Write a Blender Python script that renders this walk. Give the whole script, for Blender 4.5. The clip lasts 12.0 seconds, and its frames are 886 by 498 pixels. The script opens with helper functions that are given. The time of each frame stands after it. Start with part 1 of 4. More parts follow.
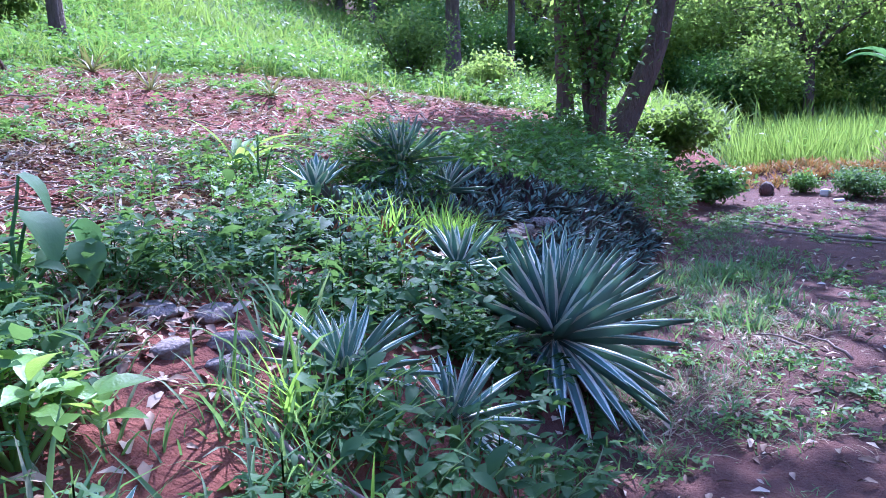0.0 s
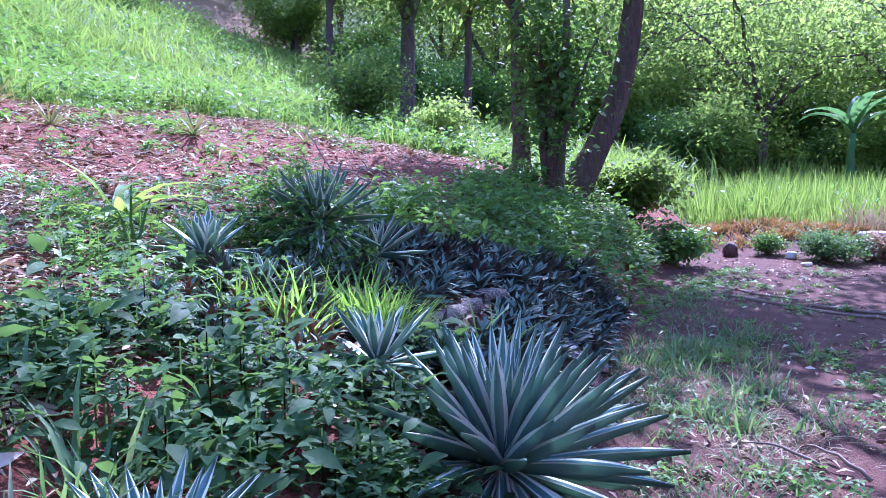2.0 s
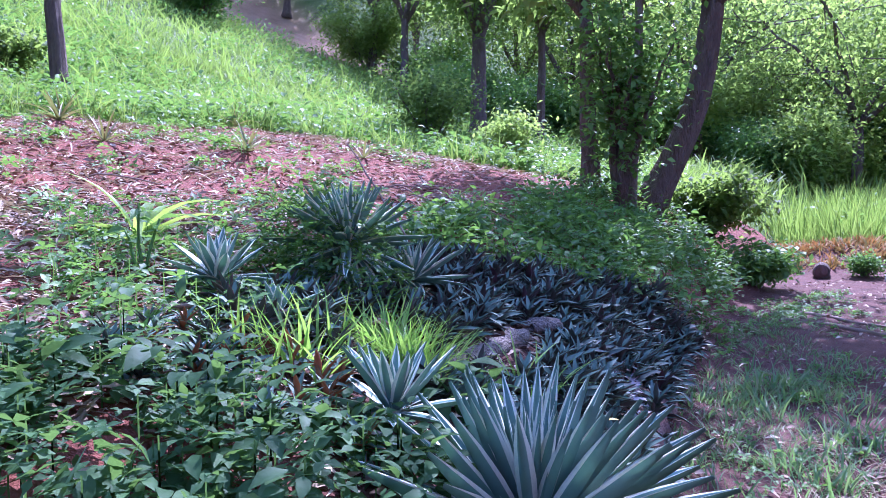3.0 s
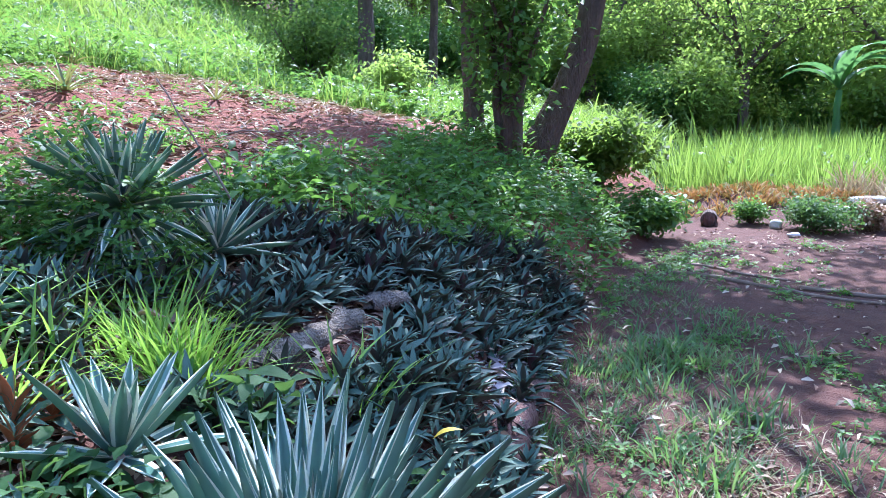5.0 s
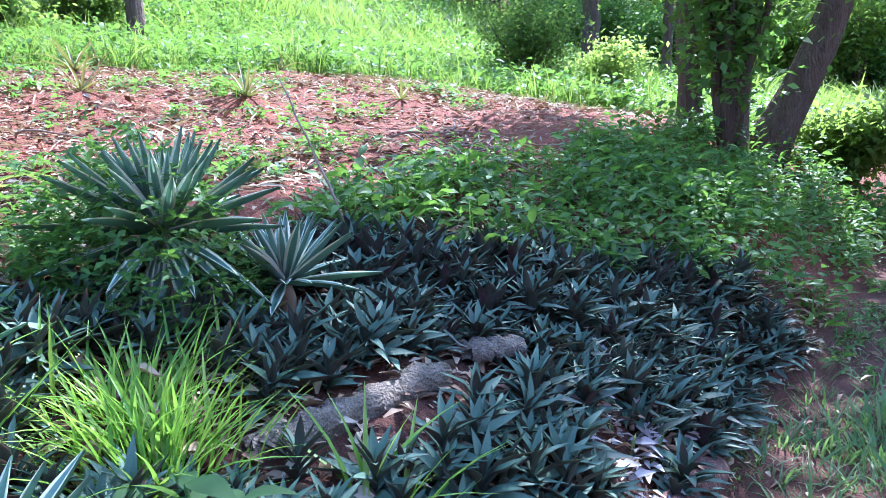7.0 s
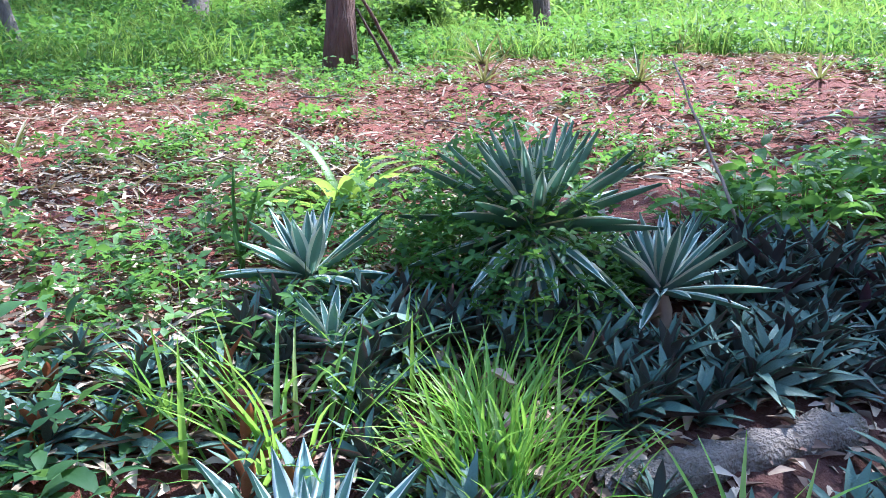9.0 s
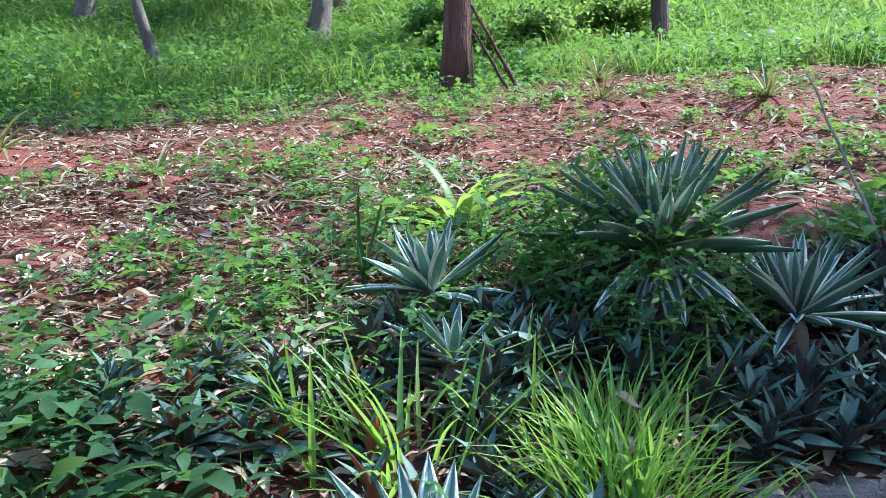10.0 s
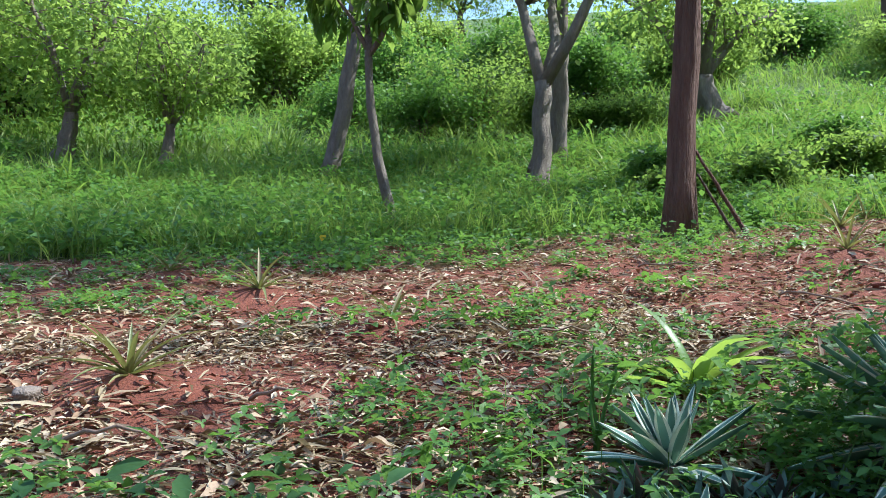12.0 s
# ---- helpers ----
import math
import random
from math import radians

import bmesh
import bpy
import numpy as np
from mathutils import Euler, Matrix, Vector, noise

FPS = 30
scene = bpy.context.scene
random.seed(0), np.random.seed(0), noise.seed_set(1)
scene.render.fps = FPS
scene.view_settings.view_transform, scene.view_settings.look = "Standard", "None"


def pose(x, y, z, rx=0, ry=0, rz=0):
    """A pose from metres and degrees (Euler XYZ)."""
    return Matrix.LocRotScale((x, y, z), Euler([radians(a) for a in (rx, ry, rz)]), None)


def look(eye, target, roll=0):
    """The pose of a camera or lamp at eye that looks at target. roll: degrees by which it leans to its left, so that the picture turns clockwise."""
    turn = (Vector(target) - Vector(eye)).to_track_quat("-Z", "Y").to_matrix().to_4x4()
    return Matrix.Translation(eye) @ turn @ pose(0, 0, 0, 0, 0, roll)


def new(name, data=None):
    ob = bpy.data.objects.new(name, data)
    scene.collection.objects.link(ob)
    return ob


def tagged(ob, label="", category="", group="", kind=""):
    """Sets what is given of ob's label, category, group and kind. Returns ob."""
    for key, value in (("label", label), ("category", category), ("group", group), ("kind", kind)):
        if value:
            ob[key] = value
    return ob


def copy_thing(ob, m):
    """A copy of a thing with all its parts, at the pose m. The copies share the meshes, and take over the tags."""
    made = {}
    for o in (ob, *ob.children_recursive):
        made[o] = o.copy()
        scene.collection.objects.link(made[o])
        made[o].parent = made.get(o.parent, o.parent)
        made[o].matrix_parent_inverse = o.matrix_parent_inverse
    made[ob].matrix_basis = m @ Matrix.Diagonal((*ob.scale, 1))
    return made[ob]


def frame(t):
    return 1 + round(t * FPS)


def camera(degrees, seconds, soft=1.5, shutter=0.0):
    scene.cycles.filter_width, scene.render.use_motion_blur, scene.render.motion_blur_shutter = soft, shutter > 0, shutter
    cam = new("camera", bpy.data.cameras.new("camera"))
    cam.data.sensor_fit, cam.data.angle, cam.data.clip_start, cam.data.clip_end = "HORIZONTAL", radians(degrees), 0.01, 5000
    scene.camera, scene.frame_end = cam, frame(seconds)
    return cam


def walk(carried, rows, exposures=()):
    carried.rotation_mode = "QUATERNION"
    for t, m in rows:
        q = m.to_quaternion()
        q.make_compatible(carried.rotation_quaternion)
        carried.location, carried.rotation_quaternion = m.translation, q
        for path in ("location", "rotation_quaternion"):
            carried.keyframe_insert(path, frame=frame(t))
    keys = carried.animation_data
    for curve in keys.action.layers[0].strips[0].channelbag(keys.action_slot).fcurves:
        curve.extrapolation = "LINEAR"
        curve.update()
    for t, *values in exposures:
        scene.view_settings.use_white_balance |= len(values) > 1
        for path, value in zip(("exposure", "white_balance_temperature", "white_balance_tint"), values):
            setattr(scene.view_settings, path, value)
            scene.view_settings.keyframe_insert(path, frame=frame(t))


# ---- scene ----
cam = camera(60.4, 12.0, soft=0.7)
PATH = [
    (0, (0.217, -0.78, 1.341), (-0.064, 1.182, 1.079), -2.3),
    (0.5, (0.193, -0.575, 1.352), (-0.19, 1.376, 1.131), -2.4),
    (1, (0.228, -0.375, 1.356), (-0.24, 1.564, 1.208), -0.8),
    (1.5, (0.261, -0.17, 1.359), (-0.044, 1.802, 1.219), -0.6),
    (2, (0.236, 0.073, 1.389), (0.073, 2.061, 1.244), -0.7),
    (2.5, (0.263, 0.285, 1.384), (0.025, 2.266, 1.251), -0.2),
    (3, (0.357, 0.482, 1.401), (-0.006, 2.447, 1.299), -0.7),
    (3.5, (0.388, 0.654, 1.386), (0.136, 2.634, 1.267), -1.5),
    (3.7, (0.372, 0.758, 1.384), (0.208, 2.746, 1.246), -1.4),
    (5.3, (0.628, 1.334, 1.409), (0.534, 3.313, 1.138), -0.5),
    (5.5, (0.667, 1.43, 1.398), (0.614, 3.409, 1.111), 0.7),
    (6, (0.74, 1.638, 1.41), (0.65, 3.615, 1.117), 1.7),
    (6.5, (0.848, 1.831, 1.418), (0.435, 3.769, 1.149), -0.9),
    (7, (0.865, 1.974, 1.431), (0.143, 3.824, 1.194), -2.2),
    (7.5, (0.789, 2.106, 1.437), (-0.226, 3.814, 1.203), -1.9),
    (7.7, (0.759, 2.144, 1.435), (-0.388, 3.765, 1.196), -1.7),
    (9.3, (0.759, 2.189, 1.453), (-0.808, 3.412, 1.23), -1.8),
    (9.5, (0.755, 2.182, 1.454), (-0.844, 3.364, 1.244), -1.8),
    (10, (0.745, 2.164, 1.453), (-0.951, 3.208, 1.269), -1.8),
    (10.5, (0.742, 2.144, 1.467), (-1.055, 3.013, 1.335), -1.7),
    (11, (0.739, 2.133, 1.501), (-1.11, 2.895, 1.488), -0.9),
    (11.5, (0.735, 2.118, 1.516), (-1.129, 2.836, 1.62), 0.4),
    (12, (0.725, 2.092, 1.523), (-1.188, 2.646, 1.701), 0.3),
]
walk(cam, [(t, look(eye, target, roll)) for t, eye, target, roll in PATH], [(0, 2.12, 4750, 35), (3.5, 2.12, 4900, 46), (5.5, 2.35, 5200, 14), (7.5, 2.6, 5150, 18), (9.5, 2.02, 5200, 15), (12, 1.45, 5750, 5)])

# ---- light ----
SUN_AZ, SUN_EL = 12.0, 54.0
world = bpy.data.worlds.new("world")
scene.world = world
world.use_nodes = True
wt = world.node_tree
sky = wt.nodes.new("ShaderNodeTexSky")
sky.sky_type, sky.sun_disc = "NISHITA", False
sky.sun_elevation, sky.sun_rotation = radians(SUN_EL), radians(SUN_AZ)
wt.links.new(sky.outputs[0], wt.nodes["Background"].inputs[0])
wt.nodes["Background"].inputs[1].default_value = 0.15
sun = new("sun", bpy.data.lights.new("sun", "SUN"))
sun.data.energy, sun.data.angle, sun.data.color = 3.5, radians(0.6), (1.0, 0.96, 0.9)
sun.matrix_world = look((20 * math.sin(radians(SUN_AZ)), 20 * math.cos(radians(SUN_AZ)), 20 * math.tan(radians(SUN_EL))), (0, 0, 0))

R = np.random.RandomState(7)


# ---- materials ----
def node(nt, kind, **values):
    n = nt.nodes.new(kind)
    for key, value in values.items():
        n.inputs[key.replace("_", " ")].default_value = value
    return n


def ramp(nt, fac, colors):
    n = nt.nodes.new("ShaderNodeValToRGB")
    e = n.color_ramp.elements
    while len(e) < len(colors):
        e.new(0.5)
    for k, c in enumerate(colors):
        e[k].position, e[k].color = k / (len(colors) - 1), (*c, 1)
    nt.links.new(fac, n.inputs[0])
    return n.outputs[0]


def mixed(nt, fac, a, b, mode="MIX"):
    n = nt.nodes.new("ShaderNodeMix")
    n.data_type, n.blend_type = "RGBA", mode
    for socket, value in ((n.inputs[0], fac), (n.inputs[6], a), (n.inputs[7], b)):
        if isinstance(value, (int, float)):
            socket.default_value = value
        elif isinstance(value, tuple):
            socket.default_value = (*value, 1)
        else:
            nt.links.new(value, socket)
    return n.outputs[2]


def begin(name, rough):
    m = bpy.data.materials.new(name)
    m.use_nodes = True
    nt = m.node_tree
    b = nt.nodes["Principled BSDF"]
    b.inputs["Roughness"].default_value = rough
    return m, nt, b


def leaf_mat(name, colors, through_color=None, amount=0.35, rough=0.5, grain=60.0, island=True):
    """Plant matter: each leaf takes its own tone, with fine mottling, and lets some light through."""
    m, nt, b = begin(name, rough)
    src = nt.nodes.new("ShaderNodeNewGeometry").outputs["Random Per Island"] if island else nt.nodes.new("ShaderNodeObjectInfo").outputs["Random"]
    col = ramp(nt, src, colors)
    tex = node(nt, "ShaderNodeTexNoise", Scale=grain, Detail=4.0)
    pos = nt.nodes.new("ShaderNodeTexCoord")
    nt.links.new(pos.outputs["Object"], tex.inputs["Vector"])
    col = mixed(nt, 0.55, col, ramp(nt, tex.outputs["Fac"], [(0.45, 0.45, 0.45), (1, 1, 1), (1.0, 1.0, 0.9)]), "MULTIPLY")
    nt.links.new(col, b.inputs["Base Color"])
    bump = node(nt, "ShaderNodeBump", Strength=0.25, Distance=0.01)
    nt.links.new(tex.outputs["Fac"], bump.inputs["Height"])
    nt.links.new(bump.outputs[0], b.inputs["Normal"])
    if through_color:
        tr = nt.nodes.new("ShaderNodeBsdfTranslucent")
        nt.links.new(mixed(nt, 0.35, through_color, col), tr.inputs["Color"])
        mix = nt.nodes.new("ShaderNodeMixShader")
        mix.inputs[0].default_value = amount
        nt.links.new(b.outputs[0], mix.inputs[1])
        nt.links.new(tr.outputs[0], mix.inputs[2])
        nt.links.new(mix.outputs[0], nt.nodes["Material Output"].inputs["Surface"])
    return m


def rough_mat(name, colors, scale=8.0, rough=0.9, stretch=(1, 1, 1), bump_by=0.6, fine=90.0, dist=0.02):
    """Bark, stone, soil: two scales of tone and relief."""
    m, nt, b = begin(name, rough)
    pos = nt.nodes.new("ShaderNodeTexCoord")
    mp = node(nt, "ShaderNodeMapping", Scale=stretch)
    nt.links.new(pos.outputs["Object"], mp.inputs["Vector"])
    big, small = node(nt, "ShaderNodeTexNoise", Scale=scale, Detail=8.0, Roughness=0.65), node(nt, "ShaderNodeTexNoise", Scale=fine, Detail=4.0)
    for n in (big, small):
        nt.links.new(mp.outputs[0], n.inputs["Vector"])
    col = mixed(nt, 0.5, ramp(nt, big.outputs["Fac"], colors), ramp(nt, small.outputs["Fac"], [(0.3, 0.3, 0.3), (1, 1, 1), (1, 1, 1)]), "MULTIPLY")
    nt.links.new(col, b.inputs["Base Color"])
    add = nt.nodes.new("ShaderNodeMath")
    add.operation = "ADD"
    nt.links.new(big.outputs["Fac"], add.inputs[0])
    nt.links.new(small.outputs["Fac"], add.inputs[1])
    bump = node(nt, "ShaderNodeBump", Strength=bump_by, Distance=dist)
    nt.links.new(add.outputs[0], bump.inputs["Height"])
    nt.links.new(bump.outputs[0], b.inputs["Normal"])
    return m


def ground_mat():
    m, nt, b = begin("earth", 0.95)
    pos = nt.nodes.new("ShaderNodeTexCoord")
    noises = []
    for scale, detail in ((0.9, 6.0), (7.0, 8.0), (70.0, 5.0)):
        n = node(nt, "ShaderNodeTexNoise", Scale=scale, Detail=detail, Roughness=0.62)
        nt.links.new(pos.outputs["Object"], n.inputs["Vector"])
        noises.append(n.outputs["Fac"])
    zone = {}
    for key in ("path", "grass", "bare"):
        a = nt.nodes.new("ShaderNodeAttribute")
        a.attribute_name = key
        zone[key] = a.outputs["Fac"]
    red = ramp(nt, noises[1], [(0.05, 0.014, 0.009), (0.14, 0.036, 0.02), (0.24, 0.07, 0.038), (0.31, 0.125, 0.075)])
    # browner soil of path and bed, darkened further to carry some canopy shade
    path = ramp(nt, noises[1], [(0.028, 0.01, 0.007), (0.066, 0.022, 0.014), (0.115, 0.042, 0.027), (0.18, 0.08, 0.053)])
    green = ramp(nt, noises[1], [(0.03, 0.045, 0.01), (0.07, 0.12, 0.02), (0.12, 0.18, 0.035)])
    clay = ramp(nt, noises[0], [(0.2, 0.1, 0.06), (0.33, 0.19, 0.12), (0.4, 0.28, 0.17)])
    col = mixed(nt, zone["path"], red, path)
    col = mixed(nt, zone["grass"], col, green)
    col = mixed(nt, zone["bare"], col, clay)
    col = mixed(nt, 0.6, col, ramp(nt, noises[2], [(0.3, 0.28, 0.27), (0.9, 0.9, 0.9), (1, 1, 1)]), "MULTIPLY")
    col = mixed(nt, 0.35, col, ramp(nt, noises[0], [(0.5, 0.5, 0.5), (1, 1, 1), (1, 1, 1)]), "MULTIPLY")
    nt.links.new(col, b.inputs["Base Color"])
    add = nt.nodes.new("ShaderNodeMath")
    add.operation = "ADD"
    nt.links.new(noises[1], add.inputs[0])
    nt.links.new(noises[2], add.inputs[1])
    bump = node(nt, "ShaderNodeBump", Strength=0.8, Distance=0.03)
    nt.links.new(add.outputs[0], bump.inputs["Height"])
    nt.links.new(bump.outputs[0], b.inputs["Normal"])
    return m


EARTH = ground_mat()
AGAVE = leaf_mat("agave_green", [(0.11, 0.225, 0.175), (0.155, 0.285, 0.23), (0.2, 0.34, 0.28)], (0.4, 0.6, 0.42), 0.32, 0.42, 14, False)
AGAVE_EDGE = leaf_mat("agave_margin", [(0.7, 0.74, 0.58), (0.8, 0.82, 0.68)], (0.7, 0.78, 0.55), 0.2, 0.5, 40, False)
DEAD = leaf_mat("dead_leaf", [(0.16, 0.09, 0.05), (0.3, 0.2, 0.12), (0.42, 0.32, 0.22), (0.24, 0.13, 0.08)], (0.4, 0.25, 0.12), 0.15, 0.75, 40)
OYSTER_TOP = leaf_mat("oyster_top", [(0.055, 0.105, 0.075), (0.075, 0.14, 0.1), (0.1, 0.175, 0.12), (0.11, 0.14, 0.11)], (0.18, 0.26, 0.13), 0.12, 0.58, 30)
OYSTER_UNDER = leaf_mat("oyster_under", [(0.06, 0.085, 0.065), (0.06, 0.075, 0.06), (0.06, 0.055, 0.055), (0.12, 0.028, 0.05)], (0.4, 0.05, 0.1), 0.15, 0.55, 30)
OYSTER_RED = leaf_mat("oyster_red", [(0.3, 0.06, 0.03), (0.42, 0.12, 0.05), (0.12, 0.06, 0.04), (0.2, 0.03, 0.03)], (0.7, 0.2, 0.08), 0.25, 0.55, 30)
WEED = leaf_mat("weed_leaf", [(0.035, 0.085, 0.025), (0.06, 0.13, 0.035), (0.09, 0.19, 0.045), (0.13, 0.24, 0.05)], (0.3, 0.55, 0.08), 0.35, 0.5, 50)
WEED_DARK = leaf_mat("dark_weed_leaf", [(0.025, 0.07, 0.022), (0.042, 0.1, 0.032), (0.065, 0.14, 0.045)], (0.25, 0.45, 0.09), 0.32, 0.62, 50)
GRASS = leaf_mat("grass_blade", [(0.05, 0.1, 0.02), (0.095, 0.16, 0.035), (0.15, 0.22, 0.05), (0.23, 0.27, 0.1)], (0.45, 0.68, 0.1), 0.36, 0.5, 20)
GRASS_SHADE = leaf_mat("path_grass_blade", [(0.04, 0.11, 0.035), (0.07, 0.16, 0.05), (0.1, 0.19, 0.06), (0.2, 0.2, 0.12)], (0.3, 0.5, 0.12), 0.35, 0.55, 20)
GRASS_CLUMP = leaf_mat("clump_blade", [(0.09, 0.22, 0.03), (0.14, 0.3, 0.04), (0.2, 0.34, 0.05), (0.28, 0.36, 0.08)], (0.5, 0.8, 0.1), 0.4, 0.45, 20, False)
STRAW = leaf_mat("dry_grass", [(0.25, 0.19, 0.11), (0.42, 0.345, 0.23), (0.19, 0.125, 0.072)], (0.4, 0.3, 0.15), 0.2, 0.75, 30)
LITTER = leaf_mat("litter_leaf", [(0.1, 0.055, 0.033), (0.23, 0.14, 0.08), (0.35, 0.25, 0.155), (0.5, 0.41, 0.29), (0.18, 0.085, 0.048)], None, 0, 0.75, 45)
PALE_LEAF = leaf_mat("pale_dead_leaf", [(0.3, 0.25, 0.24), (0.5, 0.45, 0.44), (0.6, 0.57, 0.56)], None, 0, 0.7, 45)
CRINUM = leaf_mat("crinum_leaf", [(0.12, 0.22, 0.05), (0.17, 0.29, 0.06), (0.24, 0.34, 0.08)], (0.55, 0.75, 0.1), 0.4, 0.4, 12, False)
PINE = leaf_mat("pineapple_leaf", [(0.12, 0.16, 0.05), (0.2, 0.2, 0.08), (0.25, 0.2, 0.1)], (0.4, 0.45, 0.1), 0.2, 0.5, 20, False)
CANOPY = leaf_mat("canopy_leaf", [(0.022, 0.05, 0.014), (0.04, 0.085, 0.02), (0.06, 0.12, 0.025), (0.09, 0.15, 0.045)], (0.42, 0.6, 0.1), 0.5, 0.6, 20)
# paler copy of CANOPY: light green leaves, with sunlight on far crowns coloured in
CANOPY_PALE_SUNLIT = leaf_mat("pale_sunlit_canopy_leaf", [(0.06, 0.12, 0.025), (0.1, 0.18, 0.035), (0.145, 0.235, 0.05), (0.19, 0.25, 0.07)], (0.52, 0.7, 0.13), 0.52, 0.65, 10)
for m in (CANOPY, CANOPY_PALE_SUNLIT, WEED, WEED_DARK, GRASS):
    m.node_tree.nodes["Principled BSDF"].inputs["Specular IOR Level"].default_value = 0.25
BROAD = leaf_mat("broad_leaf", [(0.1, 0.2, 0.045), (0.15, 0.28, 0.06), (0.2, 0.34, 0.07)], (0.5, 0.7, 0.1), 0.4, 0.4, 18)
TARO = leaf_mat("taro_leaf", [(0.05, 0.12, 0.045), (0.075, 0.16, 0.06)], (0.22, 0.45, 0.12), 0.35, 0.62, 14)
YELLOW = leaf_mat("yellow_leaf", [(0.6, 0.45, 0.04), (0.65, 0.5, 0.06)], (0.8, 0.6, 0.05), 0.3, 0.5, 20)
MOSS = leaf_mat("rusty_moss", [(0.3, 0.12, 0.04), (0.4, 0.18, 0.06), (0.25, 0.2, 0.06), (0.17, 0.2, 0.06)], (0.5, 0.3, 0.08), 0.2, 0.8, 30)
BARK = rough_mat("bark", [(0.03, 0.02, 0.016), (0.1, 0.07, 0.055), (0.17, 0.12, 0.095), (0.3, 0.24, 0.2)], 15, 0.95, (1, 1, 0.25), 1.0, 70, 0.05)
BARK_RED = rough_mat("red_bark", [(0.03, 0.014, 0.01), (0.11, 0.055, 0.04), (0.2, 0.115, 0.085), (0.34, 0.26, 0.21)], 14, 0.95, (1, 1, 0.14), 1.0, 70, 0.06)
BARK_GREY = rough_mat("grey_bark", [(0.05, 0.04, 0.032), (0.15, 0.12, 0.1), (0.24, 0.2, 0.165), (0.38, 0.33, 0.28)], 11, 0.95, (1, 1, 0.35), 0.9, 60, 0.04)
TWIG = rough_mat("twig", [(0.1, 0.065, 0.045), (0.22, 0.15, 0.11), (0.34, 0.27, 0.21)], 20, 0.85, (1, 1, 1), 0.4, 120, 0.005)
CONCRETE = rough_mat("weathered_concrete", [(0.05, 0.045, 0.03), (0.18, 0.145, 0.11), (0.31, 0.26, 0.21), (0.5, 0.44, 0.38)], 16, 0.95, (1, 1, 1), 1.0, 110, 0.03)
STONE = rough_mat("field_stone", [(0.1, 0.075, 0.06), (0.2, 0.16, 0.135), (0.3, 0.26, 0.23)], 10, 0.9, (1, 1, 1), 0.7, 90, 0.02)
PALE = rough_mat("pale_rubble", [(0.4, 0.38, 0.35), (0.6, 0.58, 0.55), (0.72, 0.7, 0.68)], 9, 0.85, (1, 1, 1), 0.5, 90, 0.02)
CLOD = rough_mat("earth_clod", [(0.09, 0.024, 0.015), (0.19, 0.055, 0.033), (0.27, 0.1, 0.06)], 12, 0.95, (1, 1, 1), 0.8, 90, 0.02)
WOOD_RED = rough_mat("rotten_wood", [(0.045, 0.022, 0.018), (0.13, 0.065, 0.052), (0.23, 0.15, 0.125)], 10, 0.9, (1, 1, 0.2), 0.9, 60, 0.03)


# ---- the lie of the land ----
def edge(y):
    """x of the foot of the planted bank, where it meets the earth path."""
    y = np.asarray(y, float)
    c = np.clip(y, -1.0, 12.0)
    return 0.05 + 0.13 * c + 0.009 * c * c + 0.35 * np.maximum(y - 12, 0) + 0.05 * np.sin(2.1 * y) + 0.03 * np.sin(5.3 * y + 1)


RISE_D = [-60, -0.35, 0.0, 0.18, 0.5, 0.7, 1.15, 1.9, 2.8, 5.0, 8.0, 11.0, 13.3, 17.0, 25.0, 40.0, 90.0, 160.0]
RISE_Z = [0, 0.0, 0.03, 0.28, 0.56, 0.65, 0.83, 0.99, 1.14, 1.58, 2.02, 2.72, 3.15, 4.55, 7.5, 14.2, 35.0, 55.0]


PINEAPPLES = [(-2.5, 1.75, 0.34, 20), (-4.5, 2.33, 0.34, 18), (-3.2, 2.95, 0.26, 12), (-6.3, 8.0, 0.3, 12), (-5.0, 7.6, 0.42, 18), (-3.6, 6.3, 0.34, 14), (-2.6, 6.9, 0.36, 16), (-5.6, 1.7, 0.32, 12), (-4.0, 9.6, 0.36, 12), (-5.8, 8.7, 0.34, 12), (-1.9, 8.2, 0.3, 12)]


def land(x, y):
    x, y = np.asarray(x, float), np.asarray(y, float)
    d = edge(y) - x
    z = 0.043 * np.clip(y, -30, 60)
    rise = sum(np.interp(d + o, RISE_D, RISE_Z) for o in (-0.12, -0.04, 0.04, 0.12)) / 4
    far = sum(np.interp(d + o, RISE_D, RISE_Z) for o in (-1.6, -0.8, 0.8, 1.6)) / 4
    k = np.clip((d - 2) / 3, 0, 1)
    z = z + rise * (1 - k) + far * k
    z = z + np.clip(d / 2, 0, 1) * 0.06 * np.clip(y - 4, 0, 5) * np.clip((12.5 - y) / 2.5, 0, 1) * np.clip((5 - np.abs(d - 4)) / 3, 0, 1)
    z = z + 0.03 * np.sin(1.7 * x + 0.6 * y) * np.sin(1.3 * y - 0.4 * x) * np.clip(np.abs(d), 0.2, 1)
    z = z + 0.012 * np.sin(6.1 * x + 2) * np.sin(5.3 * y) + 0.006 * np.sin(14 * x + 3 * y) * np.sin(13 * y - 4 * x)
    # mound at the far end of the path
    z = z + 0.28 * np.exp(-(((x - 4.3) / 1.1) ** 2 + ((y - 12.6) / 0.8) ** 2)) + 0.2 * np.exp(-(((x - 5.6) / 0.8) ** 2 + ((y - 11.9) / 0.6) ** 2))
    # low mounds of dug earth round the pineapple plants
    for a, b, *_ in PINEAPPLES:
        z = z + 0.09 * np.exp(-(((x - a) / 0.34) ** 2 + ((y - b) / 0.3) ** 2))
    # hills that close the valley
    z = z + 0.55 * np.maximum(np.hypot(x, y - 4) - 45, 0) * np.clip((x + 45) / 25, 0, 1)
    return z


